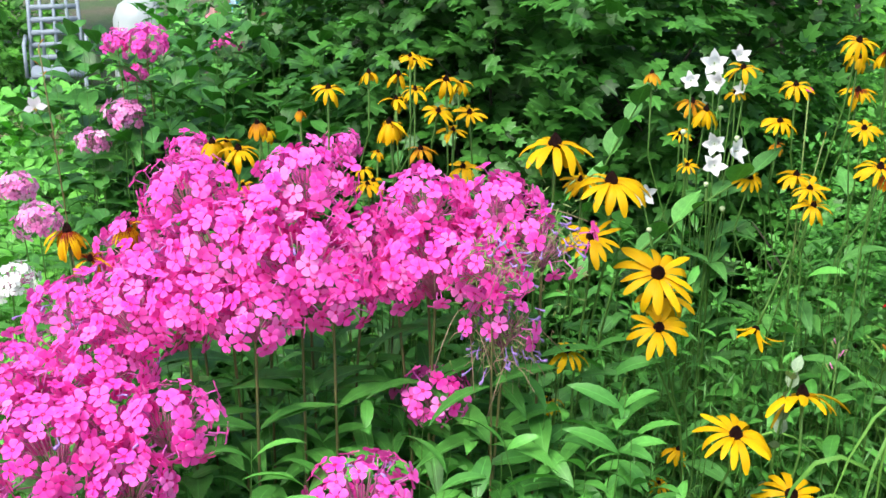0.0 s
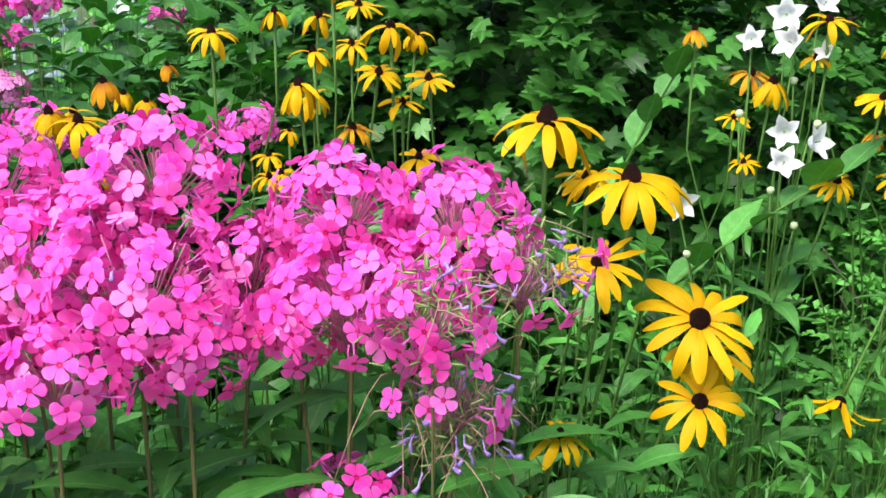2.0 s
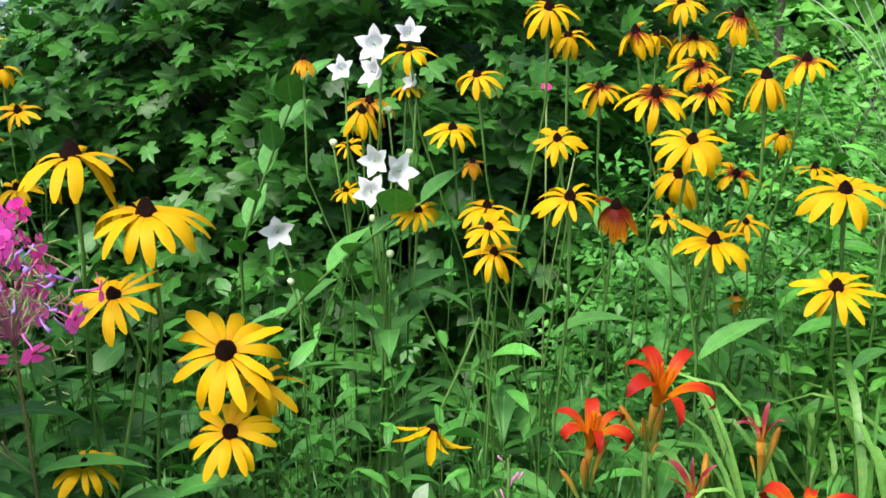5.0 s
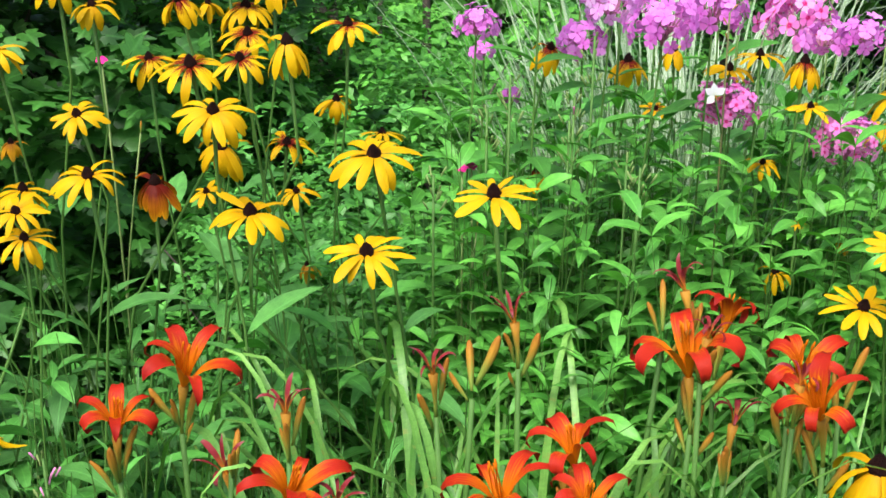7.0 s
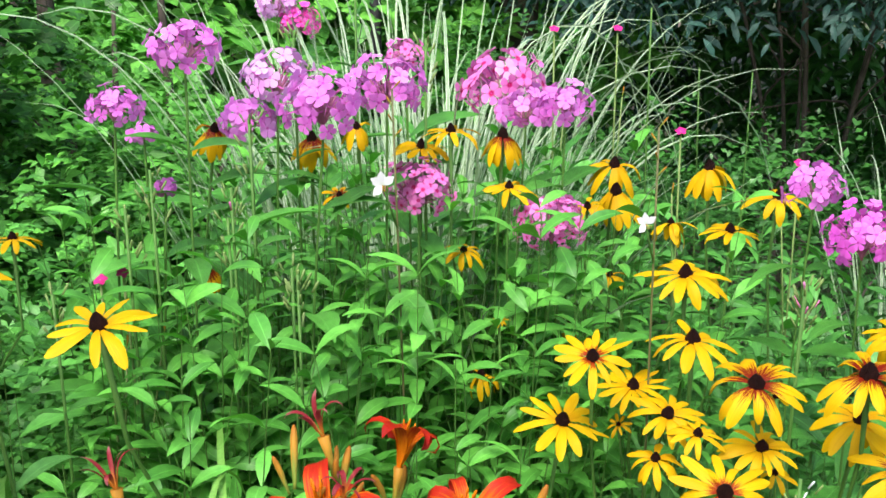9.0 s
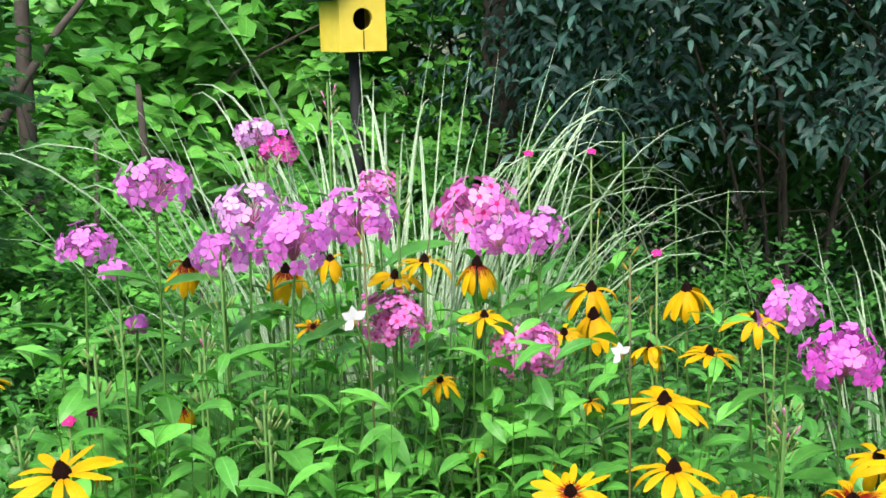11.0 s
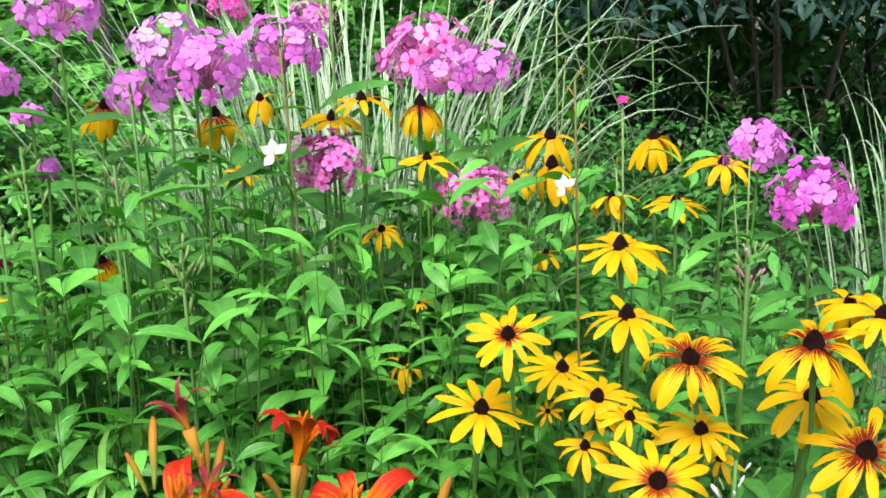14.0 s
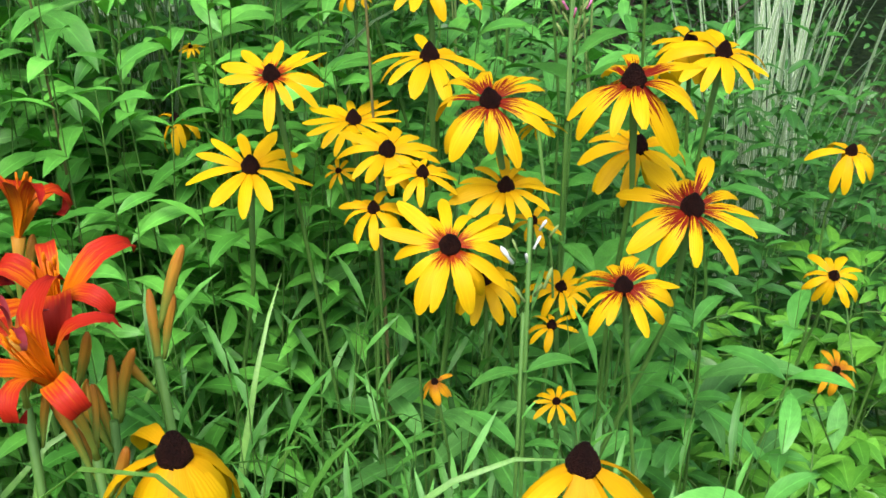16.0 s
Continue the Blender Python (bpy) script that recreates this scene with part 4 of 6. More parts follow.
def bush(name, label, centre, radii, n, template, size, mat, bark, seed, droop=-0.1, shell=0.5, twig=0.14, lumps=1.7, floor_z=0.03, category="shrub", stems=6):
    """A shrub: limbs from its foot, and leaves in sprays along twigs, thick near its uneven outline."""
    g = np.random.default_rng(seed)
    cx, cy, cz = centre
    root = thing(name, (cx, cy, 0), label, category)
    k = 9
    t = n // k
    u = g.normal(0, 1, (t, 3))
    u /= np.linalg.norm(u, axis=1, keepdims=True)
    off = seed * 3.7
    bulge = np.array([1 + 0.30 * noise.noise(Vector(v) * lumps + Vector((off, 0, 0))) + 0.20 * noise.noise(Vector(v) * lumps * 3 + Vector((0, off, 0))) for v in u])
    rad = (1 - shell * g.random(t) ** 1.7) * bulge
    p = u * rad[:, None] * np.array(radii) + np.array((0, 0, cz))
    out = u * np.array((0.8, 0.8, 0.35)) + g.normal(0, 0.45, (t, 3)) + np.array((0, 0, 0.15))
    out /= np.linalg.norm(out, axis=1, keepdims=True)
    side = np.cross(out, np.tile((0.0, 0.0, 1.0), (t, 1)) + g.normal(0, 0.25, (t, 3)))
    side /= np.linalg.norm(side, axis=1, keepdims=True)
    long = twig * g.uniform(0.6, 1.3, t)
    step = (np.arange(k) + 0.5) / k
    sag = -0.35 * step ** 2
    pos = p[:, None] + out[:, None] * (long[:, None] * step[None])[..., None] + np.array((0, 0, 1.0)) * (long[:, None] * sag[None])[..., None]
    sign = np.where(np.arange(k) % 2, 1.0, -1.0)
    way = out[:, None] * 0.55 + side[:, None] * (sign * 0.9)[None, :, None] + g.normal(0, 0.22, (t, k, 3)) + np.array((0, 0, droop))
    way[:, -1] = out * 1.0 + np.array((0, 0, droop))
    up = np.array((0.0, -0.2, 1.0)) + u[:, None] * 0.4 + g.normal(0, 0.22, (t, k, 3))
    pos, way, up = pos.reshape(-1, 3), way.reshape(-1, 3), up.reshape(-1, 3)
    sizes = g.uniform(size[0], size[1], t).repeat(k) * np.tile(1.05 - 0.3 * step, t) * g.uniform(0.85, 1.15, t * k)
    keep = pos[:, 2] > floor_z
    tm = turns(way, up, sizes, g.normal(0, 0.25, t * k))
    part("foliage", cloud_mesh(name + "_foliage", *template, tm[keep], pos[keep], mat), root)
    r = random.Random(seed)
    for j in range(stems):
        a = 6.28 * j / stems + r.uniform(-0.4, 0.4)
        foot = Vector((math.cos(a) * 0.05, math.sin(a) * 0.05, -0.02))
        tip = Vector((math.cos(a) * radii[0] * r.uniform(0.4, 0.8), math.sin(a) * radii[1] * r.uniform(0.4, 0.8), cz + radii[2] * r.uniform(0.1, 0.7)))
        pts = arc(foot, tip, (0, 0, tip.z * 0.6), 8)
        th = r.uniform(0.006, 0.012)
        limb = [tube_data(pts, [th * (1 - 0.1 * i) for i in range(8)], 6)]
        for i in range(6):
            q = pts[2 + i % 6]
            b = r.uniform(0, 6.28)
            e = q + Vector((math.cos(b) * radii[0] * 0.4, math.sin(b) * radii[1] * 0.4, r.uniform(0.0, 0.4) * radii[2]))
            limb.append(tube_data(arc(q, e, (0, 0, 0.05), 5), [th * 0.45, th * 0.4, th * 0.3, th * 0.25, th * 0.12], 5))
        part("limb", mesh_of(name + "_limb", *joined(limb), bark), root)
    return root


def leaf_template(halves, fold=0.25, bend=-0.7):
    """A pointed leaf of few triangles, one long on x: half widths at even steps between root and tip, folded on the rib and bending down."""
    n = len(halves) + 1
    verts, uvs, faces = [(0, 0, 0)], [(0, 0.5)], []
    x = z = 0.0
    for i, w in enumerate(halves + (0.0,)):
        a = 0.15 + (bend - 0.15) * (i + 0.5) / n
        x, z = x + math.cos(a) / n, z + math.sin(a) / n
        if i == n - 1:
            verts.append((x, 0, z))
            uvs.append((1, 0.5))
            break
        for j in (-1, 0, 1):
            verts.append((x, j * w, z + abs(j) * w * fold))
            uvs.append(((i + 1) / n, 0.5 + 0.5 * j))
    faces += [(0, 2, 1), (0, 3, 2)]
    for i in range(len(halves) - 1):
        o = 1 + 3 * i
        for j in (0, 1):
            faces += [(o + j, o + j + 1, o + j + 4), (o + j, o + j + 4, o + j + 3)]
    o, tip = 1 + 3 * (len(halves) - 1), len(verts) - 1
    faces += [(o, o + 1, tip), (o + 1, o + 2, tip)]
    return verts, faces, uvs


T_LANCE = leaf_template((0.13, 0.125), 0.25, -0.8)
T_LANCE_NEAR = blade_shape((0.008, 0.075, 0.125, 0.14, 0.12, 0.07, 0.003), 0.22, -0.9, 0.25, 0.2, 0.0, 0.004, random.Random(5))
T_LEAFLET = blade_shape((0.01, 0.085, 0.15, 0.155, 0.10, 0.003), 0.25, -0.6, -0.2, 0.15, 0.0, 0.004, random.Random(6))
T_OVATE = leaf_template((0.26, 0.22), 0.2, -0.7)
T_NARROW = leaf_template((0.045,), 0.2, -0.4)
T_FINE = leaf_template((0.05, 0.04), 0.2, -0.7)
T_SMALL = leaf_template((0.27,), 0.2, -0.5)
T_LOBED = lobed_shape(3)
T_GRASS = leaf_template((0.016, 0.012), 0.3, -1.3)

M_BARK = plain_material("grey_brown_bark", (0.032, 0.026, 0.021), (0.09, 0.074, 0.058), 0.9, 45.0, 0.8, 0.004)
M_DARKLEAF = leaf_material("shrub_leaf_dark", (0.022, 0.09, 0.018), (0.045, 0.17, 0.03), 0.45, 0.3, island=True)
M_LOBED = leaf_material("lobed_leaf", (0.020, 0.082, 0.013), (0.046, 0.168, 0.026), 0.4, 0.35, island=True)
M_LIGHTLEAF = leaf_material("shrub_leaf_light", (0.055, 0.22, 0.03), (0.12, 0.37, 0.055), 0.5, 0.3, island=True)
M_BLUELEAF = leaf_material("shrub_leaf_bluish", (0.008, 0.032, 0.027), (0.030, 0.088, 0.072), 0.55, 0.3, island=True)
M_MIDLEAF = leaf_material("bed_leaf_mid", (0.042, 0.170, 0.029), (0.088, 0.305, 0.055), 0.45, 0.3, island=True)
M_FRESHLEAF = leaf_material("bed_leaf_fresh", (0.056, 0.222, 0.031), (0.11, 0.365, 0.055), 0.42, 0.35, island=True)
M_WEED = leaf_material("weed_leaf", (0.036, 0.145, 0.020), (0.074, 0.255, 0.042), 0.5, 0.2, island=True)
M_TURF = leaf_material("grass_blade", (0.05, 0.12, 0.02), (0.13, 0.24, 0.05), 0.5, 0.1, island=True)
M_PEONY = leaf_material("peony_leaf", (0.045, 0.185, 0.018), (0.105, 0.30, 0.034), 0.4, 0.35, island=True)
M_GREY = leaf_material("grey_green_leaf", (0.12, 0.20, 0.13), (0.24, 0.33, 0.22), 0.6, 0.2, island=True)


def scatter(x0, x1, y0, y1, n, skip=None):
    out = []
    while len(out) < n:
        x, y = rng.uniform(x0, x1), rng.uniform(y0, y1)
        if skip is None or not skip(x, y):
            out.append((x, y))
    return out


# shrubs behind the bed
bush("lobed_shrub", "dense dark green shrub with lobed leaves behind the bed", (0.22, 2.25, 0.85), (0.50, 0.40, 0.75), 17000, T_LOBED, (0.030, 0.058), M_LOBED, M_BARK, 1)
bush("lobed_shrub", "dense green shrub with lobed toothed leaves", (-0.08, 2.60, 0.72), (0.36, 0.36, 0.62), 12000, T_LOBED, (0.026, 0.052), M_LOBED, M_BARK, 2)
bush("small_leaved_shrub", "low dark shrub with small rounded leaves", (0.76, 2.35, 0.52), (0.38, 0.36, 0.52), 30000, T_SMALL, (0.014, 0.026), M_FRESHLEAF, M_BARK, 3, lumps=3.0, twig=0.09)
bush("small_leaved_shrub", "dark dense shrub with tiny leaves between the flowers", (0.72, 1.76, 0.42), (0.20, 0.24, 0.46), 20000, T_SMALL, (0.012, 0.024), M_MIDLEAF, M_BARK, 16, lumps=3.0, twig=0.07)
bush("small_leaved_shrub", "low clipped-looking dark shrub with tiny leaves", (1.45, 2.72, 0.46), (0.50, 0.34, 0.54), 28000, T_SMALL, (0.014, 0.026), M_DARKLEAF, M_BARK, 4, lumps=3.0, twig=0.09)
bush("broadleaf_shrub", "light green broad-leaved shrub in soft light", (1.0, 3.7, 0.85), (0.85, 0.5, 0.85), 16000, T_OVATE, (0.045, 0.10), M_LIGHTLEAF, M_BARK, 5, twig=0.24)
bush("broadleaf_shrub", "tall light green shrub with broad leaves", (1.9, 4.3, 1.1), (0.9, 0.5, 1.0), 10000, T_OVATE, (0.05, 0.10), M_LIGHTLEAF, M_BARK, 6, twig=0.25)
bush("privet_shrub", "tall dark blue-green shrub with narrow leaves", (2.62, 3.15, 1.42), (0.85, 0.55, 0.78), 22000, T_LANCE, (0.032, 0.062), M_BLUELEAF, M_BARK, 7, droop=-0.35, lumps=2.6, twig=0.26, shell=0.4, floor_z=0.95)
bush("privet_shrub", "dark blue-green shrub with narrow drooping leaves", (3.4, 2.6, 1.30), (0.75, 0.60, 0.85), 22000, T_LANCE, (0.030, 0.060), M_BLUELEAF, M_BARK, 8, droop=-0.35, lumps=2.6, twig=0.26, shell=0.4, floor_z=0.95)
bush("privet_shrub", "dense dark shrub closing the corner of the garden", (4.1, 4.7, 1.0), (1.5, 0.6, 1.3), 26000, T_LANCE, (0.07, 0.12), M_DARKLEAF, M_BARK, 17, droop=-0.3, twig=0.25)
bush("small_leaved_shrub", "low dark ground-hugging shrub with small leaves", (1.95, 2.50, 0.36), (0.58, 0.40, 0.43), 24000, T_SMALL, (0.016, 0.030), M_DARKLEAF, M_BARK, 9, lumps=3.0, twig=0.1)
bush("leafy_shrub", "light green leafy shrub beyond the phlox", (-0.80, 3.1, 0.36), (0.60, 0.45, 0.42), 9000, T_OVATE, (0.04, 0.075), M_FRESHLEAF, M_BARK, 10)
bush("leafy_shrub", "broad-leaved green shrub at the back of the bed", (-0.35, 3.8, 0.50), (0.6, 0.5, 0.50), 9000, T_OVATE, (0.04, 0.075), M_MIDLEAF, M_BARK, 11)
bush("leafy_shrub", "green shrub beside the garden path", (-3.2, 7.0, 0.35), (0.9, 0.6, 0.40), 6000, T_OVATE, (0.05, 0.09), M_LIGHTLEAF, M_BARK, 12)
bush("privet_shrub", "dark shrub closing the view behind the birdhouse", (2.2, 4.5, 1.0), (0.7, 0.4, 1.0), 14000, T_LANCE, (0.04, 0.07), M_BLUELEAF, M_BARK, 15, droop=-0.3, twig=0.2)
bush("broadleaf_shrub", "light green shrub filling the gap behind the grass", (0.50, 3.1, 0.60), (0.50, 0.40, 0.62), 9000, T_OVATE, (0.035, 0.07), M_LIGHTLEAF, M_BARK, 13)
bush("leafy_shrub", "low fresh green shrub behind the striped grass", (0.98, 2.72, 0.42), (0.42, 0.28, 0.44), 11000, T_OVATE, (0.025, 0.05), M_FRESHLEAF, M_BARK, 14)


# distant trees closing the garden on every side
def tree(x, y, h, spread, seed, label):
    r = random.Random(seed)
    g = np.random.default_rng(seed)
    root = thing("tree", (x, y, 0), label, "tree", "trees round the garden")
    limbs = [tube_data(arc((0, 0, -0.1), (r.uniform(-.3, .3), r.uniform(-.3, .3), h * 0.75), (0, 0, h * 0.4), 8), [0.16, 0.14, 0.12, 0.11, 0.09, 0.07, 0.05, 0.02], 8)]
    clumps = []
    for k in range(16):
        a = k * 2.4
        z = h * r.uniform(0.22, 0.9)
        e = Vector((math.cos(a) * spread * r.uniform(0.4, 1.0), math.sin(a) * spread * r.uniform(0.4, 1.0), z))
        limbs.append(tube_data(arc((0, 0, z * 0.6), e, (0, 0, z * 0.25), 6), [0.06, 0.05, 0.04, 0.03, 0.02, 0.01], 6))
        clumps.append((e, r.uniform(0.5, 0.9) * spread * 0.5))
    part("trunk", mesh_of("trunk", *joined(limbs), M_BARK), root)
    p = np.concatenate([np.array(e) + g.normal(0, 0.55, (420, 3)) * s for e, s in clumps])
    n = len(p)
    tm = turns(g.normal(0, 1, (n, 3)) + np.array((0, 0, -0.3)), np.tile((0.0, 0.0, 1.0), (n, 1)) + g.normal(0, 0.4, (n, 3)), g.uniform(0.10, 0.2, n), g.normal(0, 0.3, n))
    part("crown", cloud_mesh("crown", *T_OVATE, tm, p, M_MIDLEAF), root)
    return root


for _i, (_x, _y, _h, _s) in enumerate(((-4.5, 8, 4.5, 2.0), (-1.2, 8.5, 5.0, 2.2), (2.2, 8.0, 5.0, 2.2), (5.2, 7.0, 5.0, 2.2), (7.2, 4.0, 4.5, 2.0), (-8, 4, 5, 2.2), (-6, -5, 5, 2.2), (1, -8, 5, 2.4), (8, -4, 5, 2.2))):
    tree(_x, _y, _h, _s, 40 + _i, "leafy deciduous tree at the garden's edge")


def overhanging_tree(x, y):
    """A tree behind the dark shrubs; its low crown, out of view, is added to keep them in shade."""
    g = np.random.default_rng(77)
    r = random.Random(77)
    root = thing("tree", (x, y, 0), "dark-trunked tree with an added unseen crown shading the blue-green shrubs", "tree", "trees round the garden")
    limbs = [tube_data(arc((0, 0, -0.1), (0.1, -0.2, 3.0), (0, 0, 1.5), 8), [0.07, 0.065, 0.06, 0.055, 0.05, 0.045, 0.04, 0.02], 9)]
    p = []
    for k in range(30):
        e = Vector((2.9 - x + r.uniform(-1.0, 1.6), 3.2 - y + r.uniform(-0.7, 1.3), r.uniform(2.1, 2.9)))
        limbs.append(tube_data(arc((0, 0, 1.9), e, (0, 0, 0.5), 6), [0.03, 0.025, 0.02, 0.015, 0.01, 0.005], 6))
        p.append(np.array(e) + g.normal(0, 1, (700, 3)) * np.array((0.26, 0.26, 0.14)))
    part("trunk", mesh_of("trunk", *joined(limbs), M_BARK), root)
    p = np.concatenate(p)
    n = len(p)
    tm = turns(g.normal(0, 1, (n, 3)) + np.array((0, 0, -0.3)), np.tile((0.0, 0.0, 1.0), (n, 1)) + g.normal(0, 0.4, (n, 3)), g.uniform(0.07, 0.12, n), g.normal(0, 0.3, n))
    part("crown", cloud_mesh("crown", *T_OVATE, tm, p, M_MIDLEAF), root)


overhanging_tree(2.02, 3.75)


# a small bare-stemmed tree beside the light shrub
def small_tree(x, y):
    root = thing("sapling", (x, y, 0), "thin dark-barked sapling with forking bare branches", "tree")
    part("trunk", mesh_of("sapling_trunk", *tube_data(arc((0, 0, -0.02), (0.03, 0.1, 1.6), (-0.02, 0, 0.8), 9), [0.022, 0.02, 0.019, 0.018, 0.017, 0.016, 0.014, 0.011, 0.008], 8), M_BARK), root)
    part("branch", mesh_of("sapling_branch", *tube_data(arc((-0.10, -0.05, 0.92), (0.22, 0.05, 1.40), (0.06, 0, 0.24), 7), [0.012, 0.011, 0.010, 0.008, 0.007, 0.005, 0.003], 7), M_BARK), root)
    part("branch", mesh_of("sapling_branch", *tube_data(arc((0.0, 0.0, 0.2), (0.12, 0.05, 1.05), (0.10, 0, 0.4), 7), [0.012, 0.011, 0.010, 0.008, 0.007, 0.006, 0.004], 7), M_BARK), root)
    part("branch", mesh_of("sapling_branch", *tube_data(arc((0.0, 0.0, 0.5), (-0.2, -0.02, 0.98), (-0.02, 0, 0.3), 7), [0.012, 0.011, 0.010, 0.009, 0.008, 0.007, 0.006], 7), M_BARK), root)


small_tree(0.78, 2.75)
for _x, _y in ((0.80, 2.72), (0.95, 2.78)):
    root_ = thing("bare_stem", (_x, _y, 0), "dark woody bare stem rising through the shrubs", "branch")
    part("stem", mesh_of("bare_stem", *tube_data(arc((0, 0, 0), (rng.uniform(-.1, .1), 0, rng.uniform(1.1, 1.7)), (0.05, 0, 0.7), 8), [0.014, 0.013, 0.012, 0.011, 0.01, 0.009, 0.008, 0.005], 7), M_BARK), root_)


# ---- bed filling: leafy shoots under the flowers ----
sprig_bed("phlox_foliage", "bright green upright phlox shoots without flowers", "foliage", scatter(0.84, 1.30, 1.38, 1.76, 300), (0.74, 1.01), (18, 25), (0.045, 0.072), T_LANCE_NEAR, M_FRESHLEAF)
sprig_bed("phlox_foliage", "mid green leafy shoots between the flowers", "foliage", scatter(0.86, 1.14, 1.32, 1.55, 130), (0.45, 0.84), (16, 22), (0.045, 0.070), T_LANCE_NEAR, M_FRESHLEAF)
sprig_bed("bed_foliage", "mixed green leaves under the coneflowers", "foliage", scatter(0.12, 0.66, 1.34, 1.80, 110), (0.45, 0.86), (14, 20), (0.035, 0.068), T_LANCE, M_MIDLEAF)
sprig_bed("bed_foliage", "low dark small-leaved shoots close to the soil", "foliage", scatter(0.10, 0.80, 1.24, 1.62, 190), (0.25, 0.68), (26, 38), (0.020, 0.040), T_OVATE, M_DARKLEAF)
sprig_bed("bed_foliage", "green leaves below the coneflower group", "foliage", scatter(1.20, 1.52, 1.16, 1.60, 170), (0.35, 0.75), (11, 16), (0.045, 0.085), T_LANCE_NEAR, M_MIDLEAF)
sprig_bed("bed_foliage", "grey-green leafy stems among the far flowers", "foliage", scatter(1.15, 1.62, 1.48, 1.95, 240), (0.55, 0.90), (15, 21), (0.042, 0.070), T_LANCE, M_MIDLEAF)
sprig_bed("bed_foliage", "green phlox leaves under the magenta heads", "foliage", scatter(-0.55, 0.22, 0.98, 1.38, 260), (0.50, 0.80), (11, 15), (0.065, 0.11), T_LANCE_NEAR, M_MIDLEAF)
sprig_bed("bed_foliage", "dark broad leaves behind the magenta phlox", "foliage", scatter(-0.62, -0.16, 1.85, 2.35, 190), (0.84, 1.10), (10, 14), (0.06, 0.10), T_OVATE, M_DARKLEAF)
sprig_bed("bed_foliage", "leafy green shoots at the foot of the striped grass", "foliage", scatter(0.92, 1.45, 1.66, 1.82, 150), (0.74, 0.99), (13, 18), (0.05, 0.085), T_LANCE, M_MIDLEAF)
sprig_bed("bed_foliage", "leafy green stems behind the magenta phlox", "foliage", scatter(-0.55, 0.12, 1.45, 2.15, 230), (0.50, 0.88), (11, 15), (0.04, 0.08), T_OVATE, M_DARKLEAF)
sprig_bed("bed_foliage", "fresh green leafy stems beside the pink phlox", "foliage", scatter(-0.95, -0.45, 1.42, 2.1, 130), (0.45, 0.80), (11, 15), (0.035, 0.065), T_OVATE, M_FRESHLEAF)
sprig_bed("bed_foliage", "light green leafy plants beside the garden path", "foliage", scatter(-1.25, -0.62, 1.8, 2.9, 230), (0.35, 0.80), (10, 14), (0.045, 0.075), T_OVATE, M_LIGHTLEAF)
sprig_bed("feathery_weeds", "fine-leaved feathery green weeds", "weeds", scatter(0.15, 0.75, 1.25, 1.65, 330), (0.25, 0.82), (30, 44), (0.022, 0.042), T_NARROW, M_WEED, pairs=False, rise=0.8)
sprig_bed("feathery_weeds", "fine-leaved bright green weeds below coneflowers", "weeds", scatter(0.98, 1.34, 1.05, 1.46, 560), (0.40, 0.78), (26, 36), (0.040, 0.075), T_FINE, M_WEED, pairs=False, rise=1.0)
sprig_bed("bed_foliage", "grey-green hairy coneflower leaves between the stems", "foliage", scatter(0.42, 0.82, 1.34, 1.52, 55), (0.50, 0.90), (8, 12), (0.055, 0.100), T_LANCE_NEAR, M_MIDLEAF, pairs=False)
sprig_bed("bed_foliage", "dark leafy shoots in front of the smaller grass clump", "foliage", scatter(1.70, 2.2, 1.72, 1.95, 70), (0.45, 0.76), (13, 18), (0.045, 0.075), T_LANCE, M_DARKLEAF)
palmate_bed("peony_foliage", "yellow-green pointed peony leaves in the corner of the bed", scatter(1.40, 2.1, 1.0, 1.70, 120), (0.34, 0.58), (0.038, 0.066), M_PEONY)
sprig_bed("low_weeds", "low mixed weeds covering the soil", "weeds", scatter(-0.6, 2.3, 0.85, 2.2, 900), (0.06, 0.30), (7, 11), (0.025, 0.055), T_OVATE, M_WEED, thick=0.001)
sprig_bed("low_weeds", "low green weeds at the back of the bed", "weeds", scatter(-1.2, 3.0, 2.0, 3.2, 600), (0.12, 0.45), (8, 12), (0.03, 0.06), T_OVATE, M_DARKLEAF, thick=0.001)


# turf on the near side and beyond the path
def turf(name, label, x0, x1, y0, y1, n):
    p = np.stack([nrg.uniform(x0, x1, n), nrg.uniform(y0, y1, n), np.full(n, -0.01)], axis=1)
    a = nrg.uniform(0, 6.28, n)
    way = np.stack([np.cos(a) * 0.35, np.sin(a) * 0.35, np.ones(n)], axis=1)
    up = np.stack([np.cos(a), np.sin(a), np.full(n, 0.2)], axis=1) * -1
    tm = turns(way, up, nrg.uniform(0.05, 0.14, n), nrg.normal(0, 0.3, n))
    root = thing(name, (0, 0, 0), label, "grass", "", "stuff")
    part("blades", cloud_mesh(name, *T_GRASS, tm, p, M_TURF), root)


turf("lawn", "short green grass along the edge of the bed", -1.5, 2.6, 0.3, 1.3, 16000)
turf("lawn", "green lawn beyond the garden path", -3.2, 0.5, 3.0, 6.5, 14000)


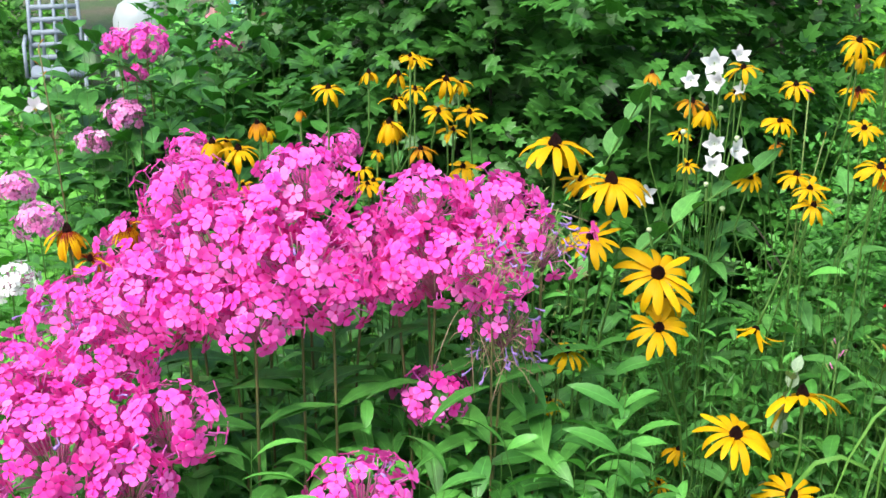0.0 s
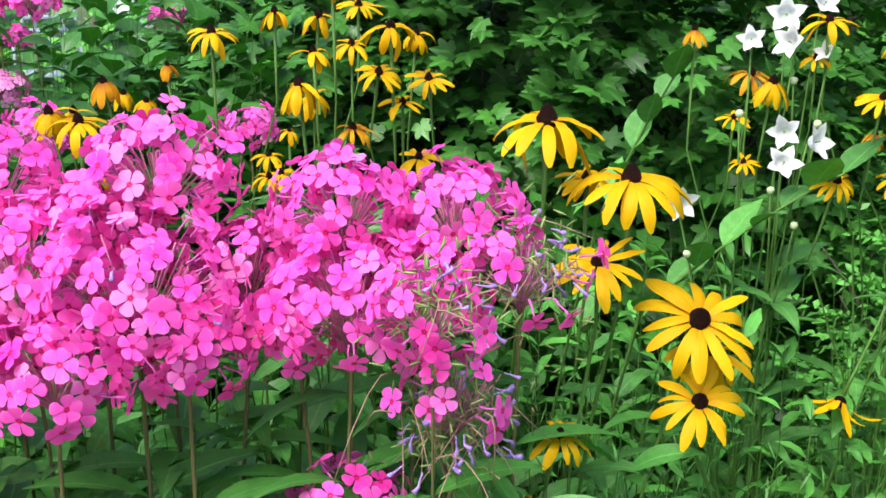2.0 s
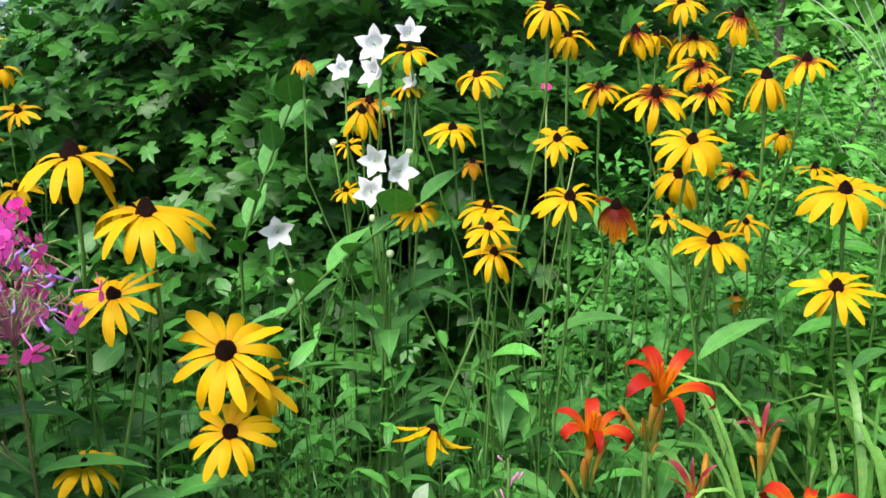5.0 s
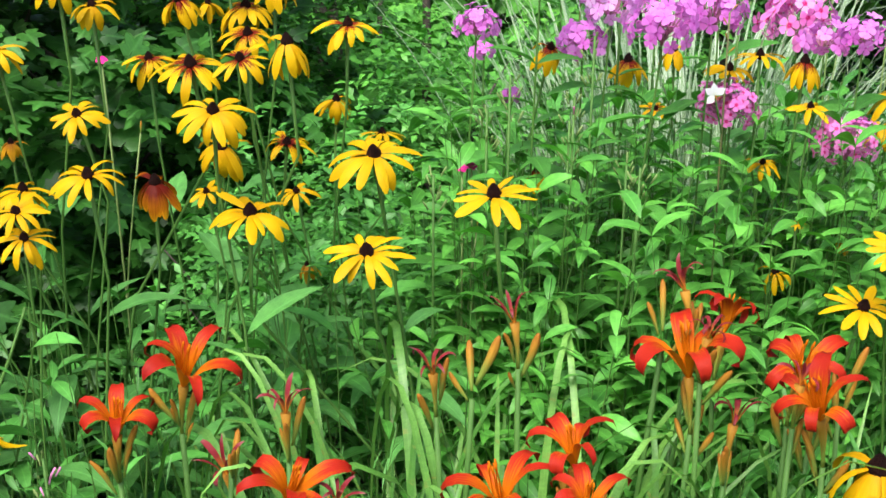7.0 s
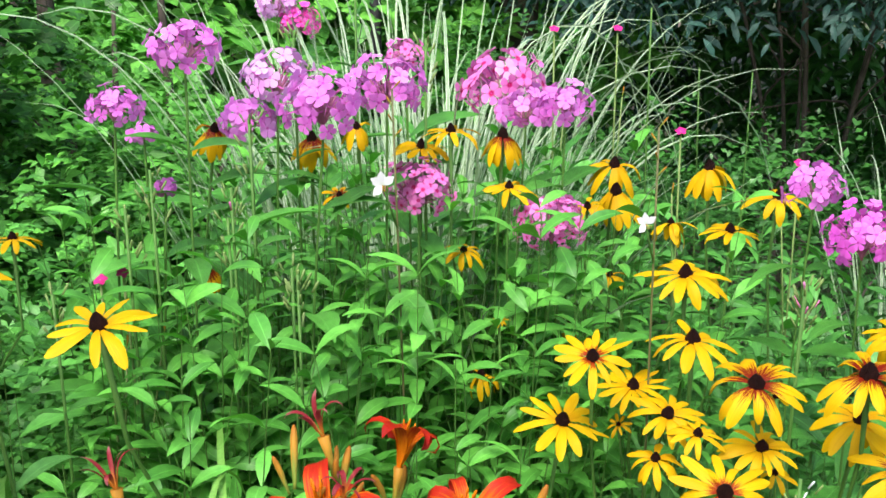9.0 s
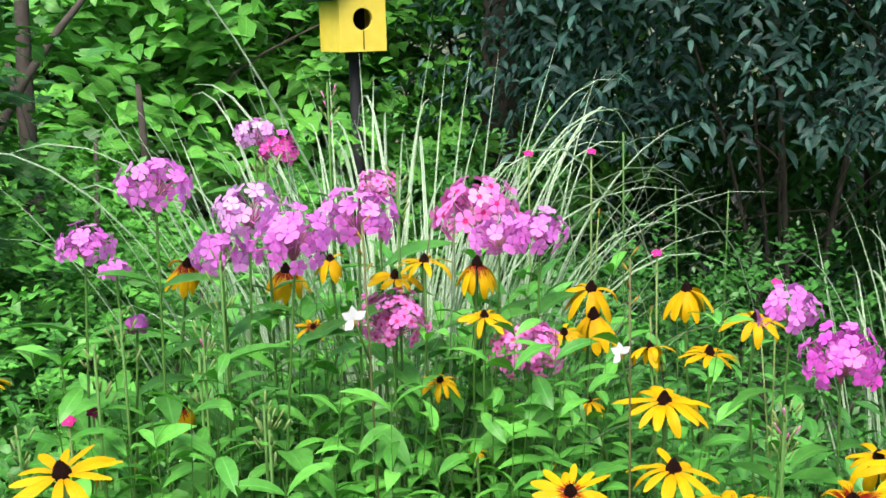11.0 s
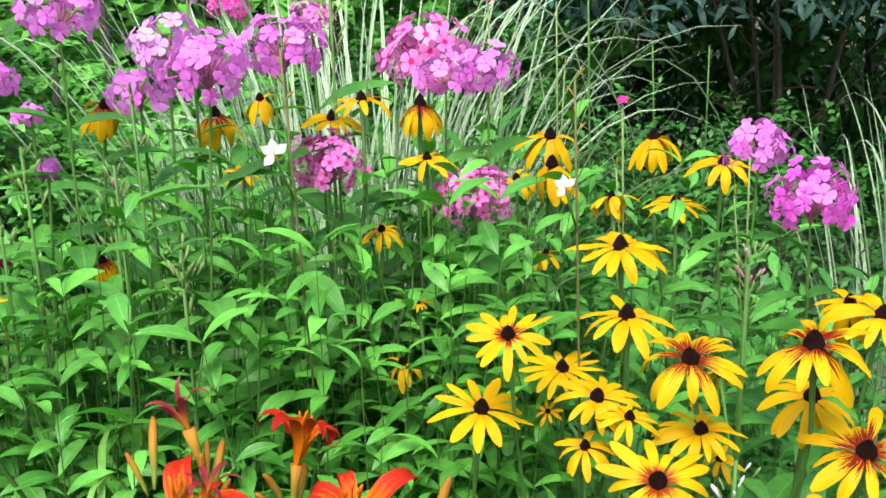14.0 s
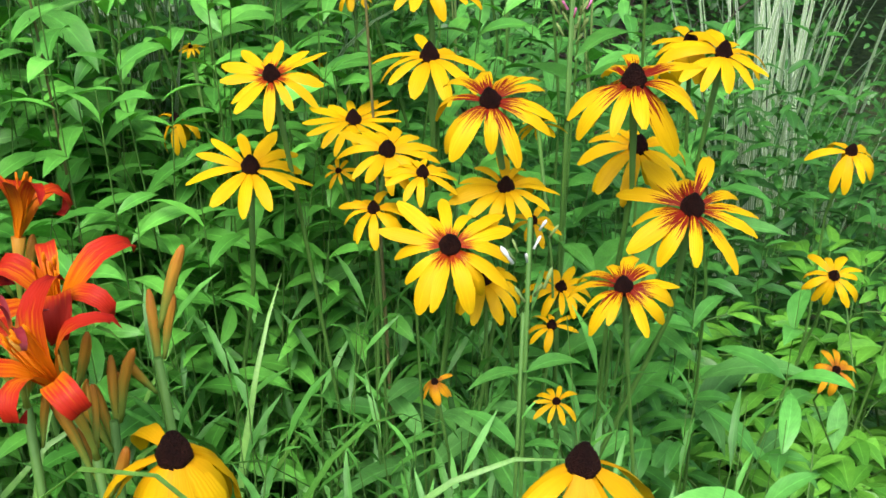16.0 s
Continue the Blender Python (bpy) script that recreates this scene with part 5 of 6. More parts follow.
# ---- striped ornamental grass ----
def stripe_material():
    m, nt, b = material("striped_grass_blade", 0.45)
    tc = nt.nodes.new("ShaderNodeTexCoord")
    sep = nt.nodes.new("ShaderNodeSeparateXYZ")
    nt.links.new(tc.outputs["UV"], sep.inputs[0])
    c = math_node(nt, "ABSOLUTE", math_node(nt, "SUBTRACT", sep.outputs[1], 0.5))
    rnd = nt.nodes.new("ShaderNodeObjectInfo").outputs["Random"]
    green = ramp(nt, rnd, (0.0, (0.10, 0.22, 0.06)), (1.0, (0.20, 0.34, 0.12)))
    col = mix(nt, ramp(nt, c, (0.05, (0.7, 0.7, 0.7)), (0.10, (0, 0, 0)), (0.28, (0, 0, 0)), (0.36, (1, 1, 1))), green, (0.60, 0.69, 0.54))
    nt.links.new(col, b.inputs["Base Color"])
    thin(nt, b, col, 0.3)
    return m


M_STRIPE = stripe_material()
BOWS = (0.45, 0.75, 1.05, 1.35, 1.75, 2.3)


def swept_blade(bow, seed, half=0.0028, n=20):
    """A long blade, one high at its apex, that starts upright and sweeps over by bow radians, its edges slightly rolled."""
    r = random.Random(seed)
    tw, roll = r.uniform(-0.9, 0.9), r.uniform(0.15, 0.4)
    verts, faces, uvs = [], [], []
    x = z = 0.0
    for i in range(n):
        s = i / (n - 1)
        a = 1.55 - bow * s ** 2.3
        if i:
            x, z = x + math.cos(a) / (n - 1), z + math.sin(a) / (n - 1)
        w = half * min(1.0, 0.65 + 2 * s) * (1 - s ** 2.5) ** 0.9 + half * 0.03
        t = tw * s
        for j in (-1, 0, 1):
            lift = abs(j) * w * roll + j * w * math.sin(t)
            verts.append((x - math.sin(a) * lift, j * w * math.cos(t), z + math.cos(a) * lift))
            uvs.append((s, 0.5 + j * 0.5))
        if i:
            o = (i - 1) * 3
            for j in (0, 1):
                faces += [(o + j, o + j + 1, o + 4 + j), (o + j, o + 4 + j, o + 3 + j)]
    top = max(v[2] for v in verts)
    return [(v[0] / top, v[1], v[2] / top) for v in verts], faces, uvs


BLADE_SHAPES = [[swept_blade(bow + 0.12 * j, 300 + 7 * j) for j in range(4)] for bow in BOWS]
BLADES = [[mesh_of("grass_blade", v, f, M_STRIPE, uv) for v, f, uv in row] for row in BLADE_SHAPES]


def striped_grass(x, y, n, extra, high, label):
    root = thing("striped_grass", (x, y, 0), label, "ornamental grass", "striped grass clumps")

    def stance(inner):
        a = rng.uniform(0, 6.28)
        front = max(0.0, -math.sin(a))
        kind = min(5, int(6 * rng.random() ** 1.35 * (1 - 0.5 * front) * (0.72 if math.cos(a) < 0 else 1.0)))
        size = high * (rng.uniform(0.76, 0.97) if inner else rng.uniform(0.84, 1.05)) * (1 - 0.015 * kind) * (1 - 0.10 * front)
        lean = rng.uniform(0.0, 0.24) * (1.0 - 0.11 * kind)
        m = Matrix.Translation((rng.uniform(-0.07, 0.07), rng.uniform(-0.05, 0.05), 0)) @ Matrix.Rotation(a, 4, "Z") @ Matrix.Rotation(lean, 4, "Y") @ Matrix.Diagonal((size * rng.uniform(0.34, 0.80) * (0.72 if math.cos(a) < 0 else 0.84), rng.uniform(0.7, 1.35), size, 1))
        return kind, rng.randrange(4), m

    for k in range(n):
        kind, j, m = stance(False)
        part("blade", BLADES[kind][j], root, m)
    verts, faces, uvs = [], [], []
    for k in range(extra):
        kind, j, m = stance(True)
        v, f, uv = BLADE_SHAPES[kind][j]
        o = len(verts)
        verts += [m @ Vector(p) for p in v]
        faces += [tuple(i + o for i in q) for q in f]
        uvs += uv
    tagged(part("inner_blades", mesh_of("inner_blades", verts, faces, M_STRIPE, uvs), root), "dense thin striped inner blades", kind="stuff")
    return root


tall_grass = striped_grass(1.20, 1.88, 210, 170, 1.21, "tall clump of white-striped arching ornamental grass")
# one broad blade stands out above the clump
part("blade", BLADES[0][2], tall_grass, Matrix.Translation((0.06, -0.145, 0)) @ Matrix.Rotation(3.0, 4, "Z") @ Matrix.Rotation(0.02, 4, "Y") @ Matrix.Diagonal((1.42, 2.6, 1.42, 1)))
striped_grass(2.1, 2.05, 40, 15, 0.98, "smaller clump of white-striped arching grass")


# ---- yellow birdhouse on its post ----
def birdhouse(x, y, z0):
    root = thing("birdhouse", (x, y, 0), "yellow wooden birdhouse with dark green roof on a black post", "birdhouse")
    root.rotation_euler = (0, 0, radians(12))
    paint = plain_material("yellow_paint", (0.70, 0.52, 0.05), (0.84, 0.66, 0.10), 0.55, 30.0, 0.25, 0.0008)
    roof = plain_material("dark_green_paint", (0.018, 0.035, 0.026), (0.05, 0.075, 0.055), 0.6, 30.0, 0.3, 0.001)
    black = plain_material("black_post", (0.006, 0.006, 0.007), (0.014, 0.014, 0.015), 0.75, 40.0, 0.2)
    # near-black: the shade inside the box put into its colour; the split shares it
    inside = plain_material("dark_inside", (0.012, 0.010, 0.008), (0.02, 0.018, 0.014), 0.9, 20.0, 0.1)
    w, d, h, rise, t = 0.113, 0.105, 0.130, 0.055, 0.010
    # front board with a round hole: a fan between the outline and the hole
    hole, hz = 0.024, h * 0.54
    outline = [(-w / 2, 0), (0, 0), (w / 2, 0), (w / 2, h * 0.5), (w / 2, h), (w * 0.25, h + rise / 2), (0, h + rise), (-w * 0.25, h + rise / 2), (-w / 2, h), (-w / 2, h * 0.5)]
    ring = []
    for ox, oz in outline:
        a = math.atan2(oz - hz, ox)
        ring.append((hole * math.cos(a), hz + hole * math.sin(a)))
    # finer hole: split each span
    o2, r2 = [], []
    for i in range(len(outline)):
        (ax, az), (bx, bz) = outline[i], outline[(i + 1) % len(outline)]
        for k in range(4):
            px_, pz_ = ax + (bx - ax) * k / 4, az + (bz - az) * k / 4
            a = math.atan2(pz_ - hz, px_)
            o2.append((px_, pz_))
            r2.append((hole * math.cos(a), hz + hole * math.sin(a)))
    n = len(o2)

    def board(name, y0, y1, holed):
        verts = [(px_, y0, z0 + pz_) for px_, pz_ in o2] + [(px_, y1, z0 + pz_) for px_, pz_ in o2]
        faces = []
        if holed:
            verts += [(px_, y0, z0 + pz_) for px_, pz_ in r2] + [(px_, y1, z0 + pz_) for px_, pz_ in r2]
        for i in range(n):
            j = (i + 1) % n
            faces.append((i, i + n, j + n, j))
            if holed:
                faces += [(i, j, j + 2 * n, i + 2 * n), (i + n, i + 3 * n, j + 3 * n, j + n), (i + 2 * n, j + 2 * n, j + 3 * n, i + 3 * n)]
        if not holed:
            faces += [tuple(range(n)), tuple(range(2 * n - 1, n - 1, -1))]
        return part(name, mesh_of(name, verts, faces, paint, None, False), root)

    def box(name, lo, hi, mat, label=""):
        bm = bmesh.new()
        bmesh.ops.create_cube(bm, size=1.0)
        for v in bm.verts:
            v.co = Vector([lo[i] + (v.co[i] + 0.5) * (hi[i] - lo[i]) for i in range(3)])
        bmesh.ops.bevel(bm, geom=bm.edges[:], offset=0.0015, segments=2, affect="EDGES")
        me = bpy.data.meshes.new(name)
        bm.to_mesh(me)
        bm.free()
        me.materials.append(mat)
        return part(name, me, root, None, label)

    board("front_wall", -d / 2, -d / 2 + t, True)
    board("back_wall", d / 2 - t, d / 2, False)
    box("side_wall", (-w / 2, -d / 2 + t, z0), (-w / 2 + t, d / 2 - t, z0 + h), paint)
    box("side_wall", (w / 2 - t, -d / 2 + t, z0), (w / 2, d / 2 - t, z0 + h), paint)
    box("floor_board", (-w / 2 + t, -d / 2 + t, z0), (w / 2 - t, d / 2 - t, z0 + t), inside)
    # added panel behind the hole, painted near-black as the shade within
    box("inner_lining", (-w / 2 + t, d / 2 - 2 * t, z0 + t), (w / 2 - t, d / 2 - t, z0 + h), inside, "near-black panel standing in for the unlit inside")
    slope = math.atan2(rise, w / 2)
    for s in (-1, 1):
        long = math.hypot(w / 2, rise) + 0.032
        ob = box("roof_board", (-0.002, -d / 2 - 0.022, 0.0), (long, d / 2 + 0.022, 0.010), roof, "dark green roof board")
        ob.matrix_basis = Matrix.Translation((0, 0, z0 + h + rise + 0.001)) @ (Matrix.Rotation(math.pi, 4, "Z") if s < 0 else Matrix.Identity(4)) @ Matrix.Rotation(slope, 4, "Y")
    part("perch_crack", mesh_of("perch_crack", *tube_data([(0, -d / 2 - 0.0005, z0 + 0.005), (0.001, -d / 2 - 0.0005, z0 + 0.046)], 0.0013, 5), inside), root, None, "dark split in the front board")
    part("post", mesh_of("post", *tube_data([(0, 0, -0.05), (0, 0, 0.5), (0, 0, z0)], 0.0125, 12), black), root, None, "black post")
    part("collar", mesh_of("collar", *tube_data([(0, 0, z0 - 0.02), (0, 0, z0 - 0.001)], 0.02, 12), black), root)
    return root


birdhouse(1.474, 3.16, 1.183)


# ---- things far behind, beside the garden path ----
def garden_chair(x, y, turn):
    root = thing("garden_chair", (x, y, 0), "small grey-blue plastic garden chair with pierced back", "chair")
    root.rotation_euler, root.scale = (0, 0, turn), (0.66, 0.66, 0.80)
    grey = plain_material("grey_plastic", (0.20, 0.25, 0.30), (0.26, 0.31, 0.37), 0.5, 20.0, 0.1)

    def bar(name, a, b, r):
        part(name, mesh_of(name, *tube_data([a, b], r, 8), grey), root)

    for sx in (-0.2, 0.2):
        bar("leg", (sx, -0.18, 0), (sx, -0.17, 0.42), 0.016)
        bar("leg", (sx, 0.2, 0), (sx, 0.17, 0.42), 0.016)
        bar("back_post", (sx, 0.17, 0.42), (sx * 0.92, 0.28, 0.92), 0.016)
        bar("armrest", (sx * 1.15, -0.2, 0.62), (sx * 1.15, 0.2, 0.64), 0.016)
        bar("arm_post", (sx * 1.15, -0.19, 0.42), (sx * 1.15, -0.19, 0.62), 0.014)
    for k in range(5):
        bar("seat_slat", (-0.2, -0.17 + k * 0.085, 0.43), (0.2, -0.17 + k * 0.085, 0.43), 0.022)
    for k in range(6):
        z = 0.50 + k * 0.08
        bar("back_slat", (-0.19, 0.19 + k * 0.018, z), (0.19, 0.19 + k * 0.018, z), 0.018)
    for k in range(3):
        bar("back_rib", (-0.1 + 0.1 * k, 0.185, 0.48), (-0.1 + 0.1 * k, 0.285, 0.92), 0.014)


garden_chair(-2.0, 6.0, 0.3)


def bucket(x, y):
    root = thing("tub", (x, y, 0), "upturned white plastic tub on the grass", "tub")
    white = plain_material("white_plastic", (0.28, 0.33, 0.34), (0.36, 0.40, 0.41), 0.4, 12.0, 0.1)
    part("body", mesh_of("tub_body", *tube_data([(0, 0, 0), (0, 0, 0.4), (0, 0, 0.62), (0, 0, 0.69), (0, 0, 0.72)], [0.15, 0.14, 0.13, 0.10, 0.05], 24), white), root)
    part("rim", mesh_of("tub_rim", *tube_data([(0, 0, 0.0), (0, 0, 0.03)], 0.185, 24), white), root)


bucket(-1.56, 6.0)


def metal_frame(x, y):
    root = thing("metal_frame", (x, y, 0), "thin white metal plant frame behind the shrubs", "frame")
    white = plain_material("white_metal", (0.55, 0.58, 0.6), (0.68, 0.7, 0.72), 0.4, 20.0, 0.1)
    for sx in (-0.09, 0.09):
        part("upright", mesh_of("frame_upright", *tube_data([(sx, 0, 0), (sx, 0, 0.69)], 0.006, 6), white), root)
    part("crossbar", mesh_of("frame_crossbar", *tube_data([(-0.096, 0, 0.69), (0.096, 0, 0.69)], 0.006, 6), white), root)


metal_frame(-0.90, 6.0)


def pinwheel(x, y, z, a, b, label):
    root = thing("pinwheel", (x, y, 0), label, "garden ornament", "garden ornaments")
    part("stick", mesh_of("pin_stick", *tube_data([(0, 0, 0), (0, 0, z)], 0.004, 6), plain_material("pin_stick", (0.2, 0.2, 0.2), (0.3, 0.3, 0.3))), root)
    ma, mb = plain_material("vane_" + label[:4], a, tuple(min(1, c * 1.2) for c in a)), plain_material("vane2_" + label[:4], b, tuple(min(1, c * 1.2) for c in b))
    for k in range(6):
        v, f, uv = blade_shape((0.01, 0.2, 0.34, 0.36, 0.25, 0.05), 0.4, 0.4, 0.8)
        part("vane", mesh_of("vane", v, f, ma if k % 2 else mb, uv), root, Matrix.Translation((0, -0.015, z)) @ Matrix.Rotation(math.pi / 2, 4, "X") @ Matrix.Rotation(k * 1.047, 4, "Z") @ Matrix.Diagonal((0.055, 0.055, 0.055, 1)))


pinwheel(-1.05, 6.0, 0.68, (0.10, 0.45, 0.55), (0.55, 0.72, 0.80), "teal and white garden pinwheel")
pinwheel(-1.14, 5.9, 0.64, (0.65, 0.20, 0.25), (0.70, 0.42, 0.40), "rosy garden pinwheel among leaves")
pinwheel(-0.95, 6.1, 0.60, (0.60, 0.22, 0.22), (0.65, 0.35, 0.35), "reddish garden pinwheel by the frame")


def paving(x, y):
    slab = plain_material("grey_concrete", (0.24, 0.25, 0.25), (0.38, 0.38, 0.37), 0.85, 35.0, 0.4, 0.002)
    root = thing("garden_path", (x, y, 0), "grey concrete paving slabs along the bed", "path", "", "structure")
    for k in range(10):
        bm = bmesh.new()
        bmesh.ops.create_cube(bm, size=1.0)
        for v in bm.verts:
            v.co = Vector((v.co.x * 0.39, v.co.y * 0.39, v.co.z * 0.05))
        bmesh.ops.bevel(bm, geom=bm.edges[:], offset=0.008, segments=2, affect="EDGES")
        me = bpy.data.meshes.new("slab")
        bm.to_mesh(me)
        bm.free()
        me.materials.append(slab)
        part("slab", me, root, pose(-0.12 * k + rng.uniform(-0.01, 0.01), 0.4 * k, 0.012, 0, 0, 16))


paving(-0.95, 1.5)


# ---- coneflowers ----
coneflower(0.132, 1.331, 1.017, 0.100, 2, 3, "y")
coneflower(0.197, 1.309, 0.977, 0.097, 2, 8, "y")
coneflower(0.168, 1.360, 0.965, 0.056, 1, 10, "y")
coneflower(0.173, 1.288, 0.916, 0.071, 1, 45, "y")
coneflower(0.256, 1.300, 0.867, 0.104, 1, 75, "y")
coneflower(0.274, 1.330, 0.828, 0.071, 2, 30, "y")
coneflower(0.259, 1.288, 0.802, 0.080, 1, 75, "y")
coneflower(0.422, 1.235, 0.738, 0.093, 2, -15, "y")
coneflower(0.338, 1.201, 0.704, 0.095, 1, 20, "y")
coneflower(0.409, 1.200, 0.626, 0.093, 1, 50, "y")
coneflower(0.147, 1.262, 0.783, 0.054, 2, 20, "y")
coneflower(0.131, 1.300, 0.701, 0.042, 3, 20, "y")
coneflower(0.309, 1.360, 0.602, 0.041, 3, 10, "y")
coneflower(0.286, 1.360, 0.552, 0.037, 2, 30, "y")
coneflower(-0.137, 1.370, 1.077, 0.044, 2, 25, "y")
coneflower(-0.090, 1.395, 1.092, 0.035, 3, 10, "y")
coneflower(-0.036, 1.477, 1.056, 0.041, 2, 15, "y")
coneflower(0.004, 1.411, 1.079, 0.050, 2, 20, "y")
coneflower(-0.057, 1.383, 1.061, 0.038, 2, 15, "y")
coneflower(-0.006, 1.411, 1.041, 0.044, 1, 40, "y")
coneflower(0.034, 1.461, 1.029, 0.046, 1, 30, "y")
coneflower(-0.063, 1.342, 1.041, 0.048, 3, 15, "y")
coneflower(-0.062, 1.420, 1.020, 0.042, 3, 20, "y")
coneflower(0.013, 1.431, 1.013, 0.037, 2, 45, "y")
coneflower(-0.028, 1.406, 0.994, 0.042, 2, 10, "o")
coneflower(0.026, 1.459, 0.958, 0.047, 2, 35, "y")
coneflower(-0.039, 1.370, 1.115, 0.032, 2, 15, "y")
coneflower(-0.054, 1.396, 1.089, 0.038, 3, 15, "y")
coneflower(0.023, 1.460, 1.068, 0.035, 3, 10, "y")
coneflower(-0.081, 1.400, 0.992, 0.024, 2, 30, "y")
coneflower(-0.092, 1.360, 0.961, 0.036, 2, 20, "y")
coneflower(-0.099, 1.400, 0.970, 0.029, 2, 20, "y")
coneflower(-0.221, 1.351, 1.039, 0.037, 3, 20, "o")
coneflower(-0.227, 1.420, 1.018, 0.030, 3, 20, "y")
coneflower(-0.171, 1.358, 1.052, 0.023, 3, 20, "o")
coneflower(-0.286, 1.400, 1.004, 0.049, 3, 20, "y")
coneflower(-0.272, 1.420, 1.001, 0.043, 3, 10, "y")
coneflower(-0.247, 1.360, 1.004, 0.058, 2, 25, "y")
coneflower(-0.231, 1.500, 0.998, 0.034, 3, 20, "y")
coneflower(-0.251, 1.400, 0.948, 0.042, 2, 30, "y")
coneflower(-0.086, 1.380, 0.960, 0.035, 2, 30, "y")
coneflower(-0.426, 1.250, 0.936, 0.064, 3, 10, "b")
coneflower(-0.367, 1.280, 0.932, 0.052, 3, 10, "b")
coneflower(-0.403, 1.250, 0.902, 0.045, 2, 20, "b")
coneflower(-0.037, 1.550, 1.084, 0.045, 1, 10, "y")
coneflower(0.280, 1.542, 1.067, 0.034, 3, 5, "o")
coneflower(0.387, 1.485, 1.083, 0.047, 2, 20, "y")
coneflower(0.383, 1.500, 1.048, 0.036, 2, 15, "y")
coneflower(0.340, 1.560, 1.024, 0.051, 2, 5, "o")
coneflower(0.343, 1.486, 1.028, 0.048, 3, 30, "y")
coneflower(0.322, 1.539, 0.985, 0.035, 1, 45, "y")
coneflower(0.325, 1.496, 0.951, 0.034, 1, 30, "y")
coneflower(0.448, 1.457, 1.065, 0.046, 2, 15, "y")
coneflower(0.428, 1.444, 1.021, 0.048, 2, 35, "y", 0.08)
coneflower(0.443, 1.497, 0.980, 0.031, 3, 20, "o")
coneflower(0.397, 1.446, 0.946, 0.047, 2, 30, "y")
coneflower(0.458, 1.452, 0.949, 0.052, 2, 10, "y")
coneflower(0.461, 1.403, 0.944, 0.048, 1, 50, "y")
coneflower(0.466, 1.398, 0.923, 0.048, 2, 40, "y")
coneflower(0.508, 1.418, 1.126, 0.052, 2, 15, "y")
coneflower(0.526, 1.463, 1.099, 0.046, 2, 15, "y")
coneflower(0.517, 1.393, 1.023, 0.046, 1, 40, "y")
coneflower(0.527, 1.353, 0.984, 0.056, 2, 20, "y")
hanging_coneflower((0.455, 1.432, 0.850), (0.412, 1.412, 0.752), 0.066)
coneflower(0.590, 1.538, 1.095, 0.051, 3, 15, "b")
coneflower(0.674, 1.489, 1.115, 0.049, 3, 20, "b")
coneflower(0.648, 1.574, 1.084, 0.059, 2, 15, "b")
coneflower(0.649, 1.537, 1.064, 0.054, 2, 20, "b")
coneflower(0.681, 1.390, 1.076, 0.056, 3, 25, "y")
coneflower(0.736, 1.494, 1.076, 0.054, 2, 15, "b")
coneflower(0.602, 1.453, 1.051, 0.063, 2, 30, "b")
coneflower(0.643, 1.438, 1.057, 0.050, 1, 45, "b")
coneflower(0.560, 1.546, 1.042, 0.050, 2, 10, "b")
coneflower(0.622, 1.367, 1.028, 0.060, 2, 40, "y")
coneflower(0.624, 1.446, 0.982, 0.056, 3, 30, "y")
coneflower(0.679, 1.478, 0.976, 0.048, 2, 35, "b")
coneflower(0.726, 1.522, 1.005, 0.041, 3, 15, "y")
coneflower(0.746, 1.372, 0.988, 0.072, 2, 35, "y", 0.20)
coneflower(0.773, 1.579, 0.959, 0.049, 1, 5, "y")
coneflower(0.569, 1.420, 0.960, 0.056, 3, 12, "m")
coneflower(0.646, 1.377, 0.943, 0.067, 1, 30, "y", 0.26)
coneflower(0.611, 1.408, 0.953, 0.035, 1, 15, "y")
coneflower(0.685, 1.447, 0.940, 0.037, 2, 25, "y")
coneflower(0.735, 1.331, 0.920, 0.068, 1, 40, "y", 0.12)
coneflower(0.694, 1.514, 0.850, 0.032, 3, 10, "o")
coneflower(0.633, 1.560, 1.119, 0.050, 2, 10, "y")
coneflower(0.614, 1.580, 1.087, 0.037, 3, 10, "y")
coneflower(0.836, 1.333, 0.962, 0.071, 0, 15, "y", 0.08)
coneflower(0.944, 1.596, 1.037, 0.048, 3, 30, "b")
coneflower(1.032, 1.620, 1.019, 0.055, 3, 15, "b")
coneflower(1.063, 1.571, 1.036, 0.039, 3, 15, "y")
coneflower(1.043, 1.559, 0.980, 0.031, 1, 40, "b")
coneflower(1.137, 1.535, 1.034, 0.052, 1, 5, "y")
coneflower(1.118, 1.561, 1.017, 0.053, 1, 5, "y")
coneflower(1.187, 1.542, 1.026, 0.055, 3, 10, "b")
coneflower(1.181, 1.509, 0.987, 0.046, 1, 15, "y")
coneflower(1.146, 1.528, 0.929, 0.039, 2, 30, "y")
coneflower(1.157, 1.466, 0.884, 0.017, 1, 20, "y")
coneflower(0.929, 1.577, 0.917, 0.040, 3, 30, "b")
coneflower(1.142, 1.469, 0.835, 0.044, 3, 15, "y")
coneflower(1.265, 1.532, 0.958, 0.043, 2, 30, "y")
coneflower(1.332, 1.618, 0.974, 0.064, 3, 5, "y")
coneflower(1.326, 1.600, 0.951, 0.068, 3, 5, "y")
coneflower(1.434, 1.611, 0.964, 0.068, 3, 5, "y")
coneflower(1.367, 1.562, 0.925, 0.046, 2, -25, "y")
coneflower(1.423, 1.547, 0.917, 0.060, 1, 5, "y")
coneflower(1.438, 1.494, 0.961, 0.060, 2, 20, "y")
coneflower(1.293, 1.539, 0.888, 0.034, 2, 10, "y")
coneflower(1.273, 1.585, 0.826, 0.033, 3, 10, "o")
coneflower(1.308, 1.425, 0.921, 0.073, 1, 12, "y")
coneflower(1.282, 1.362, 0.888, 0.074, 1, 12, "y")
coneflower(1.169, 1.304, 0.910, 0.056, 0, 45, "r")
coneflower(1.231, 1.361, 0.856, 0.058, 0, 20, "y")
